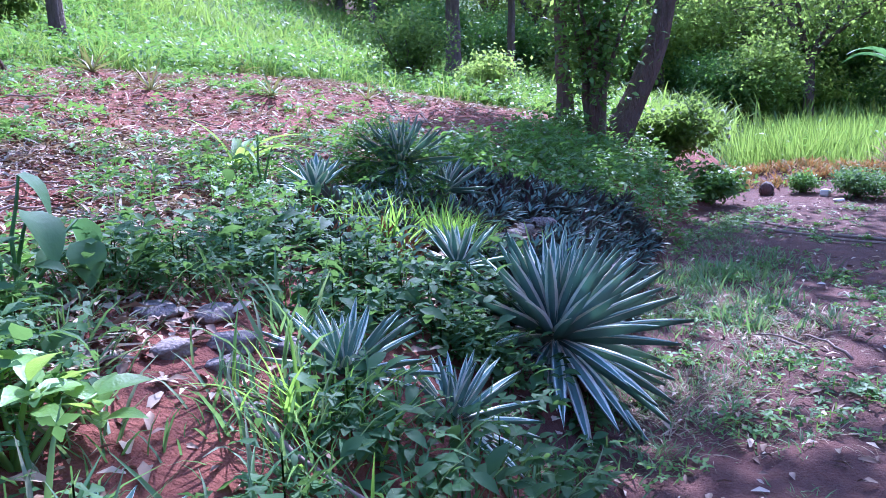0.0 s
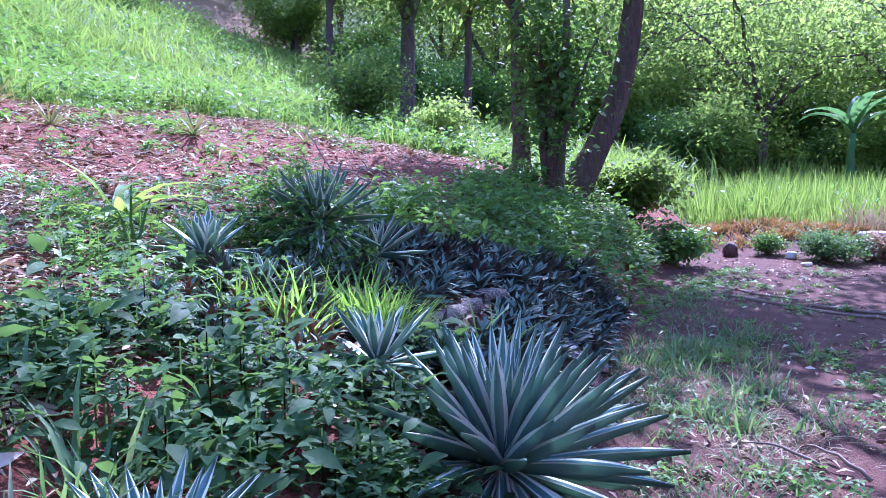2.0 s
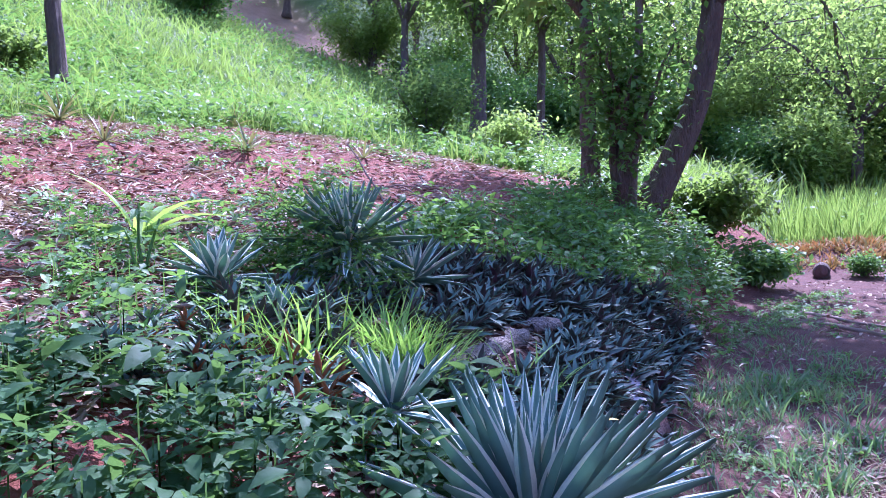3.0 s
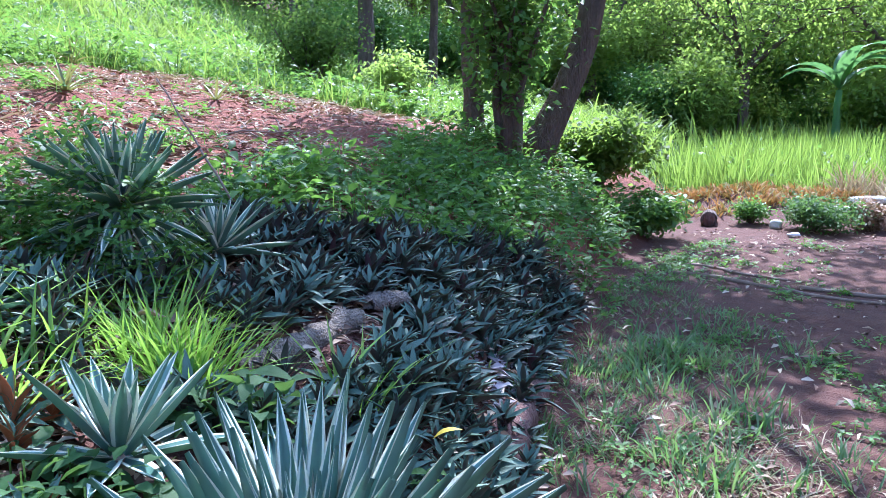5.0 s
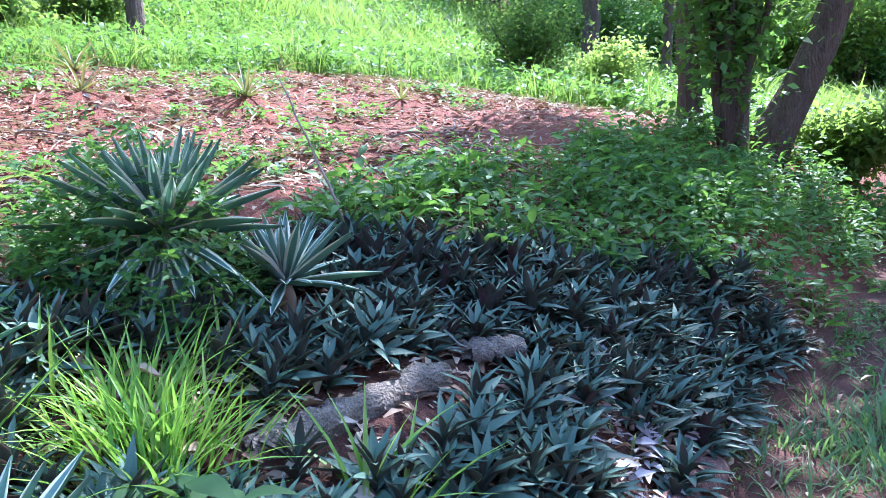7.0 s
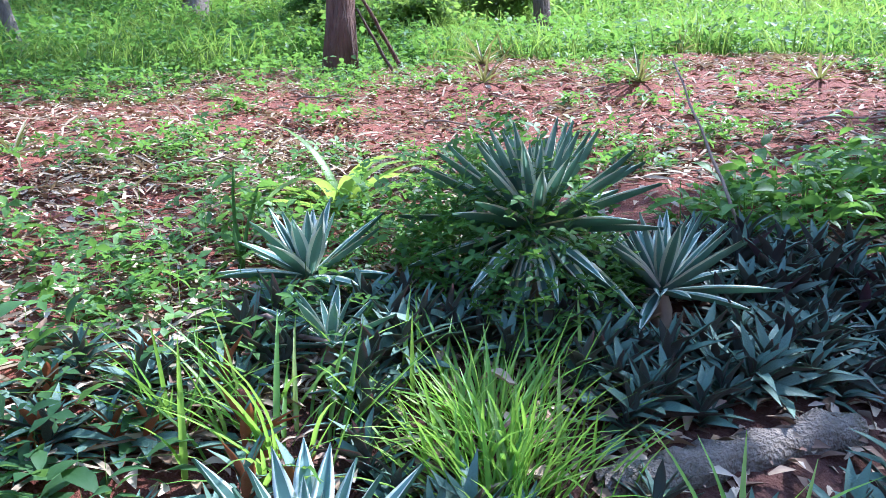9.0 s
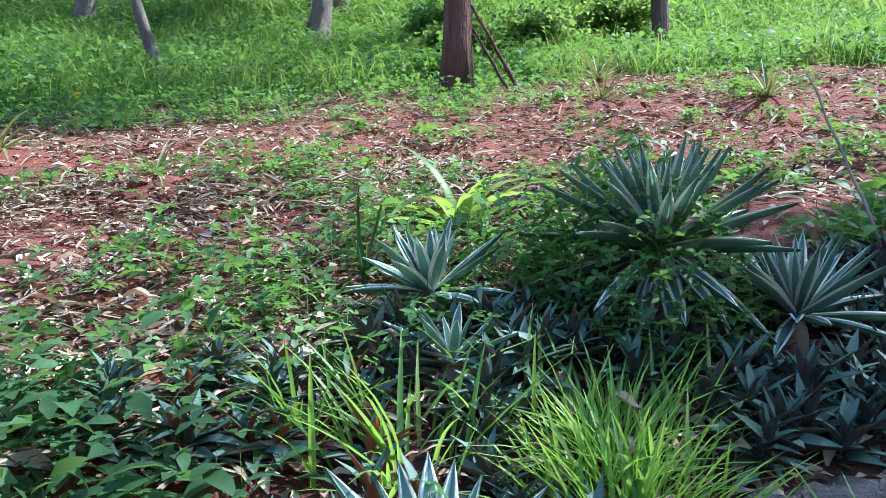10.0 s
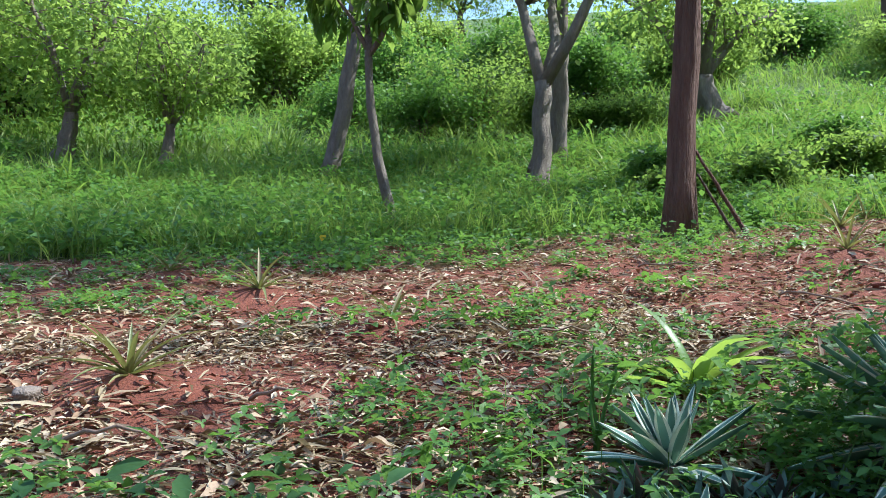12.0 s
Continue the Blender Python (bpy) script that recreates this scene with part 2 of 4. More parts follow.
def meadow(x, y):
    """1 where the ground is under grass, 0 on the litter, the bank and the path."""
    x, y = np.asarray(x, float), np.asarray(y, float)
    line = np.interp(x, [-7.9, -7.3, -6, -3.4, -1, 1.5, 4, 12], [-3.0, 6.9, 8.5, 9.9, 10.9, 12.6, 13.2, 12.2]) + 0.2 * np.sin(2.3 * x) + 0.15 * np.sin(5.1 * x)
    line = np.where(x < -7.9, -200, line)
    return np.clip((y - line) / 0.5, 0, 1)


def bare(x, y):
    """The dug earth road across the hill."""
    x, y = np.asarray(x, float), np.asarray(y, float)
    return np.clip(3 - np.abs(y - 43) / 1.8, 0, 1) * np.clip((-7 - x) / 2, 0, 1) * np.clip((x + 30) / 4, 0, 1)


def at_ground(x, y, up=0.0):
    return Vector((x, y, float(land(x, y)) + up))


# ---- mesh tools ----
def mesh_of(name, verts, quads, mats, index=None, smooth=True):
    me = bpy.data.meshes.new(name)
    verts, quads = np.asarray(verts, np.float32), np.asarray(quads, np.int32)
    me.vertices.add(len(verts))
    me.vertices.foreach_set("co", verts.ravel())
    me.loops.add(quads.size)
    me.loops.foreach_set("vertex_index", quads.ravel())
    me.polygons.add(len(quads))
    me.polygons.foreach_set("loop_start", np.arange(0, quads.size, quads.shape[1], dtype=np.int32))
    for m in mats if isinstance(mats, (list, tuple)) else [mats]:
        me.materials.append(m)
    if index is not None:
        me.polygons.foreach_set("material_index", np.asarray(index, np.int32))
    me.polygons.foreach_set("use_smooth", np.full(len(quads), smooth))
    me.update(calc_edges=True)
    return me


def child(name, me, parent, m=None, label=""):
    ob = new(name, me)
    ob.parent = parent
    if m is not None:
        ob.matrix_basis = m
    return tagged(ob, label)


def part(name, bm, material, parent, label=""):
    me = bpy.data.meshes.new(name)
    bm.to_mesh(me)
    bm.free()
    me.materials.append(material)
    return child(name, me, parent, None, label)


def empty(name, place, label, category, group="", kind=""):
    ob = new(name)
    ob.location = place
    return tagged(ob, label, category, group, kind)


def blade(rows, widths, lift, fold=0.15):
    """A leaf along +x of length 1: rows along it, half widths, height of its midrib, and the fold across it."""
    v, q = [], []
    for i in range(rows):
        x, w, z = i / (rows - 1), widths[i], lift[i]
        v += [(x, -w, z + fold * w), (x, 0, z), (x, w, z + fold * w)]
    for i in range(rows - 1):
        for j in range(2):
            a = 3 * i + j
            q.append((a, a + 1, a + 4, a + 3))
    return np.array(v), np.array(q)


def turns(yaw, pitch, roll):
    """Turn matrices: roll about the leaf, then its tip up by pitch, then about the upright."""
    cy, sy, cp, sp, cr, sr = np.cos(yaw), np.sin(yaw), np.cos(pitch), np.sin(pitch), np.cos(roll), np.sin(roll)
    o, z = np.ones_like(cy), np.zeros_like(cy)
    m = lambda *r: np.stack(r, -1).reshape(-1, 3, 3)
    return m(cy, -sy, z, sy, cy, z, z, z, o) @ m(cp, z, -sp, z, o, z, sp, z, cp) @ m(o, z, z, z, cr, -sr, z, sr, cr)


def strew(proto, places, yaw, pitch, roll, size, wide=None):
    """Many copies of a leaf in one set of vertices and faces."""
    v, q = proto
    n = len(places)
    s = np.asarray(size, float).reshape(-1, 1) * np.ones((n, 3))
    if wide is not None:
        s[:, 1] *= wide
    pts = np.einsum("nij,nkj->nki", turns(yaw, pitch, roll), v[None] * s[:, None]) + np.asarray(places)[:, None]
    faces = q[None] + (np.arange(n) * len(v))[:, None, None]
    return pts.reshape(-1, 3), faces.reshape(-1, q.shape[1])


def join(sets):
    v, q, o = [], [], 0
    for a, b in sets:
        v.append(a)
        q.append(b + o)
        o += len(a)
    return np.concatenate(v), np.concatenate(q)


def tube(points, radii, seg=8, rough=0.0, seed=0):
    """A bent, tapering round stem."""
    p, r = np.asarray(points, float), np.asarray(radii, float)
    rs = np.random.RandomState(seed)
    t = np.gradient(p, axis=0)
    t /= np.linalg.norm(t, axis=1, keepdims=True) + 1e-9
    run = np.abs(p[-1] - p[0])
    ref = np.array([[1.0, 0, 0]]) if run[2] > 0.6 * np.linalg.norm(run) else np.array([[0, 0, 1.0]])
    a = np.cross(t, ref)
    a /= np.linalg.norm(a, axis=1, keepdims=True) + 1e-9
    b = np.cross(t, a)
    ang = np.linspace(0, 2 * np.pi, seg, endpoint=False)
    lobes = 1 + rough * (rs.rand(1, seg) - 0.5) + rough * 0.5 * (rs.rand(len(p), seg) - 0.5)
    v = p[:, None] + (a[:, None] * np.cos(ang)[None, :, None] + b[:, None] * np.sin(ang)[None, :, None]) * (r[:, None] * lobes)[..., None]
    v = np.concatenate([v.reshape(-1, 3), p[[0, -1]]])
    q = [(i * seg + j, i * seg + (j + 1) % seg, (i + 1) * seg + (j + 1) % seg, (i + 1) * seg + j) for i in range(len(p) - 1) for j in range(seg)]
    m, e = len(p) * seg, (len(p) - 1) * seg
    for j in range(0, seg, 2):
        q.append((m, (j + 2) % seg, j + 1, j))
        q.append((m + 1, e + j, e + j + 1, e + (j + 2) % seg))
    return v, np.array(q)


def bent(a, b, n, sag, rs, wobble=0.04):
    """Points from a to b with a bow and a slight wander."""
    a, b = np.asarray(a, float), np.asarray(b, float)
    t = np.linspace(0, 1, n)[:, None]
    length = np.linalg.norm(b - a)
    p = a + (b - a) * t + np.array([0, 0, sag]) * 4 * t * (1 - t)
    w = (rs.rand(n, 3) - 0.5) * wobble * length
    w[0] = w[-1] = 0
    return p + w


LEAF = blade(4, [0.02, 0.17, 0.15, 0.01], [0, 0.05, 0.04, -0.06])
LEAF_FAR = blade(3, [0.05, 0.3, 0.03], [0, 0.06, -0.05])
LEAF_SMALL = np.array([(0, 0, 0), (0.45, -0.28, 0.07), (1, 0, -0.06), (0.5, 0.28, 0.07)]), np.array([(0, 1, 2, 3)])
SPEAR = blade(4, [0.016, 0.024, 0.018, 0.002], [0, 0.01, -0.02, -0.12], 0.4)
OVATE = blade(4, [0.03, 0.24, 0.2, 0.01], [0, 0.05, 0.03, -0.1], 0.25)


def trefoil():
    """Three round leaflets on one short stalk."""
    v, q = blade(3, [0.06, 0.3, 0.05], [0, 0.03, -0.06], 0.2)
    sets = []
    for a, s in ((0, 0.62), (1.9, 0.55), (-1.9, 0.55)):
        w = v * s
        c, d = math.cos(a), math.sin(a)
        sets.append((np.stack([w[:, 0] * c - w[:, 1] * d + 0.38, w[:, 0] * d + w[:, 1] * c, w[:, 2]], -1), q))
    return np.concatenate([s[0] for s in sets]), np.concatenate([s[1] + 9 * k for k, s in enumerate(sets)])


TREFOIL = trefoil()
STRAP = blade(5, [0.022, 0.03, 0.026, 0.017, 0.003], [0, 0.02, 0.0, -0.1, -0.32], 0.5)
SHORT = blade(4, [0.03, 0.035, 0.025, 0.003], [0, 0.03, 0.0, -0.15], 0.4)


def stuff(name, sets, mat, label, category):
    v, q = join(sets)
    return tagged(new(name, mesh_of(name, v, q, mat)), label, category, kind="stuff")


# ---- ground ----
def make_ground():
    n = 270
    s = np.linspace(-1, 1, n)
    gx, gy = np.meshgrid(-0.6 + 1.25 * np.sinh(5.3 * s), 4.2 + 1.25 * np.sinh(5.3 * s))
    x, y = gx.ravel(), gy.ravel()
    i = np.arange(n * n).reshape(n, n)
    q = np.stack([i[:-1, :-1], i[:-1, 1:], i[1:, 1:], i[1:, :-1]], -1).reshape(-1, 4)
    me = mesh_of("ground", np.stack([x, y, land(x, y)], -1), q, EARTH)
    d = edge(y) - x
    # path: the darker soil tone, with shade in it, spread over path and bed
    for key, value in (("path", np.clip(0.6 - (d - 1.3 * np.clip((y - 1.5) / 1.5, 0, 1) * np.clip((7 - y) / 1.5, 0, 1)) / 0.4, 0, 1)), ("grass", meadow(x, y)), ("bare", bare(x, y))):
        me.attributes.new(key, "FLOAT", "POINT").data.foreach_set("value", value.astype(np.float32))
    return tagged(new("ground", me), "red earth with a bare path and grassy hill", "ground", kind="structure")


make_ground()


# ---- trees ----
def tree(name, x, y, height, trunk_r, lean, fork, crown, clumps, leaves, size, leaf, bark, label, seed, limbs=5, second=None, proto=LEAF_SMALL, droop=-0.5, shift=(0, 0), tight=0.16):
    """A tree: trunk, limbs that fork from it, and clumps of leaves round the ends of its twigs.
    fork: height of the first limbs; crown: half width and half height of the crown."""
    rs = np.random.RandomState(seed)
    base = at_ground(x, y, -0.08)
    root = empty(name, base, label, "tree")
    top = np.array([lean[0], lean[1], fork])
    n = 9
    t = np.linspace(0, 1, n)[:, None]
    axis = top * t + np.array([lean[0], lean[1], 0]) * 0.25 * np.sin(np.pi * t) + (rs.rand(n, 3) - 0.5) * trunk_r * 0.35 * np.sin(np.pi * t)
    flare = trunk_r * (1 + 0.45 * np.exp(-t[:, 0] * fork / 0.25) - 0.28 * t[:, 0])
    child("trunk", mesh_of("trunk", *tube(axis, flare, 20, 0.32, seed), bark), root)
    mid = np.array([top[0] + shift[0], top[1] + shift[1], height - crown[1]])
    ends, branches = [], []
    for k in range(limbs):
        a = 2 * np.pi * (k + rs.rand() * 0.6) / limbs
        e = mid + np.array([np.cos(a) * crown[0], np.sin(a) * crown[0], (rs.rand() - 0.35) * crown[1] * 1.4]) * (0.55 + 0.35 * rs.rand())
        start = axis[-1] * (1 - 0.12 * rs.rand())
        p = bent(start, e, 7, 0.08 * crown[0] + 0.1, rs, 0.05)
        r0 = trunk_r * (0.62 if limbs < 5 else 0.48)
        v, q = tube(p, np.linspace(r0, r0 * 0.2, 7), 8, 0.15, seed + k)
        limb = child("limb", mesh_of("limb", v, q, bark), root)
        branches = []
        for j in range(max(2, clumps // limbs)):
            s = p[2 + int(rs.rand() * 5)]
            f = s + np.array([rs.randn() * 0.45 * crown[0], rs.randn() * 0.45 * crown[0], rs.randn() * 0.4 * crown[1]])
            off = (f - mid) / np.array([crown[0], crown[0], crown[1]])
            far = np.linalg.norm(off)
            f = mid + (f - mid) / max(far, 1.0)
            branches.append(tube(bent(s, f, 4, 0.05, rs, 0.08), np.linspace(r0 * 0.25, 0.008, 4), 4, 0, 0))
            ends.append(f)
            ends.append((s + f) / 2)
        tagged(child("branchwork", mesh_of("branchwork", *join(branches), bark), limb), kind="stuff")
    ends = np.array(ends)
    if proto is LEAF_SMALL:
        leaves, size = int(leaves * 2.6), size * 0.68
    n = leaves
    where = ends[rs.randint(0, len(ends), n)] + rs.randn(n, 3) * np.array([tight, tight, tight * 0.8]) * crown[0] * 0.95
    yaw, pitch, roll = rs.rand(n) * 2 * np.pi, droop + rs.randn(n) * 0.5, rs.randn(n) * 0.6
    v, q = strew(proto, where, yaw, pitch, roll, size * (0.6 + 0.8 * rs.rand(n)))
    child("crown", mesh_of("crown", v, q, leaf), root)
    return root


def bush(name, x, y, wide, high, leaves, size, leaf, label, seed, proto=LEAF_SMALL, category="bush"):
    """A low bush: stems from one foot and leaves in uneven clumps."""
    leaves, size = int(leaves * 3), size * 0.74
    rs = np.random.RandomState(seed)
    root = empty(name, at_ground(x, y, -0.03), label, category)
    ends, stems = [], []
    for k in range(9):
        a = rs.rand() * 6.28
        e = np.array([np.cos(a) * wide * rs.rand(), np.sin(a) * wide * rs.rand(), high * (0.45 + 0.5 * rs.rand())])
        p = bent((0, 0, 0), e, 5, 0.1 * high, rs, 0.08)
        stems.append(tube(p, np.linspace(0.018 * high + 0.006, 0.005, 5), 5, 0, 0))
        ends += [p[2], p[3], p[4], p[4]]
    tagged(child("branchwork", mesh_of("branchwork", *join(stems), BARK), root), kind="stuff")
    ends = np.array(ends)
    where = ends[rs.randint(0, len(ends), leaves)] + rs.randn(leaves, 3) * np.array([wide * 0.24, wide * 0.24, high * 0.15])
    where[:, 2] = np.maximum(where[:, 2], 0.05)
    v, q = strew(proto, where, rs.rand(leaves) * 6.28, -0.3 + rs.randn(leaves) * 0.5, rs.randn(leaves) * 0.5, size * (0.6 + 0.8 * rs.rand(leaves)))
    child("foliage", mesh_of("foliage", v, q, leaf), root)
    return root


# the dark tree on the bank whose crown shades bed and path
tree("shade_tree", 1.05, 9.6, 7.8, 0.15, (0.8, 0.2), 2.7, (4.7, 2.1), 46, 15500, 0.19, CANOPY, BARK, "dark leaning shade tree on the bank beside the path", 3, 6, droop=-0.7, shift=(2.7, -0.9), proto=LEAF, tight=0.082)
# crown added out of view, raised and shifted to dapple the litter slope
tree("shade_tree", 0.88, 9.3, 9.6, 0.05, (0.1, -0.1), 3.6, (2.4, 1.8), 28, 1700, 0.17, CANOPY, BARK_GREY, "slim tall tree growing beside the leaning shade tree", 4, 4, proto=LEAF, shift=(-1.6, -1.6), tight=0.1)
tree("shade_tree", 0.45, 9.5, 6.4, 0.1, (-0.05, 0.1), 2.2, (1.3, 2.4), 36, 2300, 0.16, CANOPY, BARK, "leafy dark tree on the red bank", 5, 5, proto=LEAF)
# trees of the litter slope and of the meadow
# its unseen crown is placed to cast shade along the meadow's near edge
tree("straight_tree", -6.07, 6.6, 9.5, 0.145, (0.1, 0.12), 5.2, (3.6, 2.2), 60, 5500, 0.2, CANOPY, BARK_RED, "straight red-brown trunk at the edge of the meadow", 11, 6, shift=(-1.6, -0.5), proto=LEAF, tight=0.12)
tree("leaning_tree", -8.6, 12.5, 9.0, 0.14, (-0.25, 0.1), 4.6, (2.4, 1.8), 40, 2600, 0.2, CANOPY, BARK, "dark trunk standing in bright meadow grass", 12, 5)
tree("young_tree", -9.6, 4.4, 4.6, 0.07, (-0.2, -0.4), 2.9, (1.0, 0.7), 16, 640, 0.26, CANOPY, BARK_GREY, "slim young tree with drooping leaves", 13, 3, droop=-1.0, proto=LEAF)
# crowns of the meadow and forked trees: unseen, shifted to steer their shade
tree("meadow_tree", -15.0, 4.1, 9.5, 0.17, (0.2, 0.55), 4.6, (2.8, 2.0), 40, 1000, 0.24, CANOPY, BARK_GREY, "grey leaning trunk in the tall grass", 14, 4, shift=(-0.8, 2.4))
tree("forked_tree", -12.3, 7.68, 10.5, 0.21, (0.0, 0.15), 2.3, (3.8, 2.7), 50, 1200, 0.24, CANOPY_PALE_SUNLIT, BARK_GREY, "thick grey tree forking low into two limbs", 15, 3, shift=(-1.5, 1.5))
tree("meadow_tree", -14.9, 9.3, 10.0, 0.2, (0.1, 0.1), 4.4, (3.0, 2.3), 50, 1300, 0.24, CANOPY_PALE_SUNLIT, BARK_GREY, "grey trunk standing behind the forked tree", 16, 4, shift=(-1.0, 2.0))
tree("pollard_tree", -18.2, 16.1, 6.4, 0.42, (-0.3, -0.4), 1.5, (3.2, 2.0), 40, 3000, 0.24, CANOPY_PALE_SUNLIT, BARK_GREY, "short thick tree spreading low on the hill", 17, 5)
tree("mango_tree", -18.2, 0.7, 4.4, 0.14, (0.1, 0.1), 1.0, (1.7, 1.6), 45, 2000, 0.2, CANOPY_PALE_SUNLIT, BARK_GREY, "rounded light green fruit tree in the grass", 19, 5)
tree("mango_tree", -19.0, -1.7, 6.4, 0.2, (0.1, 0.2), 1.2, (2.5, 2.6), 55, 2800, 0.22, CANOPY_PALE_SUNLIT, BARK_GREY, "dense rounded fruit tree at the meadow's edge", 18, 5)
tree("mango_tree", -22.5, -5.4, 9.0, 0.28, (0.1, 0.2), 1.5, (3.6, 3.8), 60, 5500, 0.24, CANOPY_PALE_SUNLIT, BARK_GREY, "large dark fruit tree at the meadow's edge", 20, 5)
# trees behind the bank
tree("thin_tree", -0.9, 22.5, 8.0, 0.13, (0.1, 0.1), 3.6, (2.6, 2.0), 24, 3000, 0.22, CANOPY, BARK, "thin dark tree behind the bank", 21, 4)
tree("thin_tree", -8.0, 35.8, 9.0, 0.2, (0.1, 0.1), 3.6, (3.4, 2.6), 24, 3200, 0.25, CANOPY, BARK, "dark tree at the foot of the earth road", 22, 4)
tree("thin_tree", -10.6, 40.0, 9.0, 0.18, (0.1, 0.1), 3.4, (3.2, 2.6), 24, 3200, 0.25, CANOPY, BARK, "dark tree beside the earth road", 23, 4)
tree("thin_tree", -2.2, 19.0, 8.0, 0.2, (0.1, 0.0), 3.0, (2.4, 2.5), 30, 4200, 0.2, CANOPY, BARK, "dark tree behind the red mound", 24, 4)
tree("orchard_tree", 8.6, 26.0, 8.0, 0.2, (0.1, 0.0), 2.8, (4.0, 2.8), 40, 3600, 0.22, CANOPY_PALE_SUNLIT, BARK, "sunlit tree beyond the tall grass", 25, 5)
tree("orchard_tree", 12.5, 24.0, 8.5, 0.2, (0.1, 0.0), 2.4, (4.2, 3.2), 40, 3600, 0.22, CANOPY_PALE_SUNLIT, BARK, "leafy tree beyond the tall grass", 26, 5)
tree("orchard_tree", 4.4, 30.0, 9.0, 0.2, (0.1, 0.0), 2.8, (4.0, 3.2), 40, 3600, 0.22, CANOPY_PALE_SUNLIT, BARK, "light tree far beyond the path", 27, 5)
bush("bush", -2.6, 15.2, 0.9, 1.6, 2600, 0.1, CANOPY, "dark leafy bush behind the red mound", 31)
bush("bush", -0.9, 13.2, 0.7, 0.9, 1600, 0.1, CANOPY_PALE_SUNLIT, "light green bush behind the red mound", 32)
bush("bush", 1.9, 10.4, 0.6, 0.8, 1500, 0.12, CANOPY, "dark broad-leaved bush beside the shade tree", 33)
bush("bush", 2.3, 9.9, 0.45, 0.5, 900, 0.1, WEED, "green bush at the foot of the bank", 34)
bush("bush", 0.75, 9.1, 0.65, 2.6, 1000, 0.13, WEED, "creeper-clad bush round the tree trunks", 35)
bush("bush", 6.6, 24.5, 1.6, 2.4, 2600, 0.18, CANOPY_PALE_SUNLIT, "round sunlit bush behind the tall grass", 36)
for k, (a, far) in enumerate([(-28, 33), (-20, 40), (-12, 36), (-4, 42), (4, 38), (12, 46), (22, 48), (32, 44), (42, 46), (50, 50), (58, 44), (65, 46), (72, 50), (76, 40), (82, 42), (87, 40), (99, 42), (104, 44), (108, 36), (116, 40), (-36, 30), (126, 38), (-16, 30), (-8, 46), (0, 34), (8, 52), (-24, 44), (16, 56)]):
    x, y = -far * math.sin(radians(a)), 2 + far * math.cos(radians(a))
    if k < 3:
        proto = tree("woodland_tree", x, y, 11 + k, 0.24, (0.2, 0.1), 2.4, (5.2, 4.4), 60, 8500, 0.22, CANOPY_PALE_SUNLIT, BARK, "broad leafy tree of the surrounding woodland", 50 + k, 5)
        tagged(proto, group="surrounding woodland")
        protos = [proto] if k == 0 else protos + [proto]
    else:
        g = at_ground(x, y, -0.1)
        copy_thing(protos[k % 3], Matrix.Translation(g) @ Matrix.Rotation(k * 1.9, 4, "Z") @ Matrix.Scale(0.85 + 0.3 * R.rand(), 4))
for k, (x, y, w, h) in enumerate([(-20.5, 7.6, 1.8, 1.6), (-21.5, 9.6, 2.2, 1.9), (-19.0, 10.8, 1.4, 1.3), (-23.0, 6.0, 1.8, 1.7), (-18.0, 12.6, 1.2, 1.0), (-24.5, 12.0, 2.0, 2.4), (-11.2, 9.6, 0.8, 0.8), (-10.6, 13.2, 0.9, 0.9), (-9.8, 11.0, 0.8, 0.7), (-12.8, 15.0, 1.0, 0.9), (-9.2, 8.7, 0.6, 0.6)]):
    tagged(bush("bush", x, y, w, h, 1800, 0.12 + 0.03 * w, CANOPY if k % 3 else WEED, "dark leafy bush on the grassy hill", 120 + k), group="bushes on the hill")
# undergrowth that closes the foot of the woodland
for k, (a, far) in enumerate([(-30, 26), (9, 31), (6, 34), (3, 29), (1, 37), (11, 40), (-3, 30), (-24, 30), (-18, 28), (-10, 30), (-2, 33), (6, 34), (16, 40), (28, 38), (40, 33), (48, 36), (56, 30), (62, 27), (66, 34), (70, 28), (74, 36), (77, 26), (80, 31), (83, 36), (86, 28), (89, 34), (92, 30), (95, 38), (98, 30), (104, 26), (112, 28), (59, 38), (53, 30), (-14, 24), (-6, 26)]):
    x, y = -far * math.sin(radians(a)), 2 + far * math.cos(radians(a))
    if k < 2:
        b = bush("bush", x, y, 2.0, 2.4, 3600, 0.2, (CANOPY_PALE_SUNLIT, WEED)[k], "dense green bush at the foot of the woodland", 80 + k)
        tagged(b, group="woodland undergrowth")
        bushes = [b] if k == 0 else bushes + [b]
    else:
        copy_thing(bushes[k % 2], Matrix.Translation(at_ground(x, y, -0.05)) @ Matrix.Rotation(k * 2.3, 4, "Z") @ Matrix.Scale(0.7 + 0.6 * R.rand(), 4))
# taller bushes that close the far side of the clearing
for k, (a, far) in enumerate([(-25, 36), (-21, 34), (-28, 38), (-17, 36), (-12, 35), (-23, 40), (-15, 40)]):
    x, y = -far * math.sin(radians(a)), 2 + far * math.cos(radians(a))
    copy_thing(bushes[k % 2], Matrix.Translation(at_ground(x, y, -0.05)) @ Matrix.Rotation(k * 1.7, 4, "Z") @ Matrix.Scale(1.7 + 0.15 * (k % 3), 4))


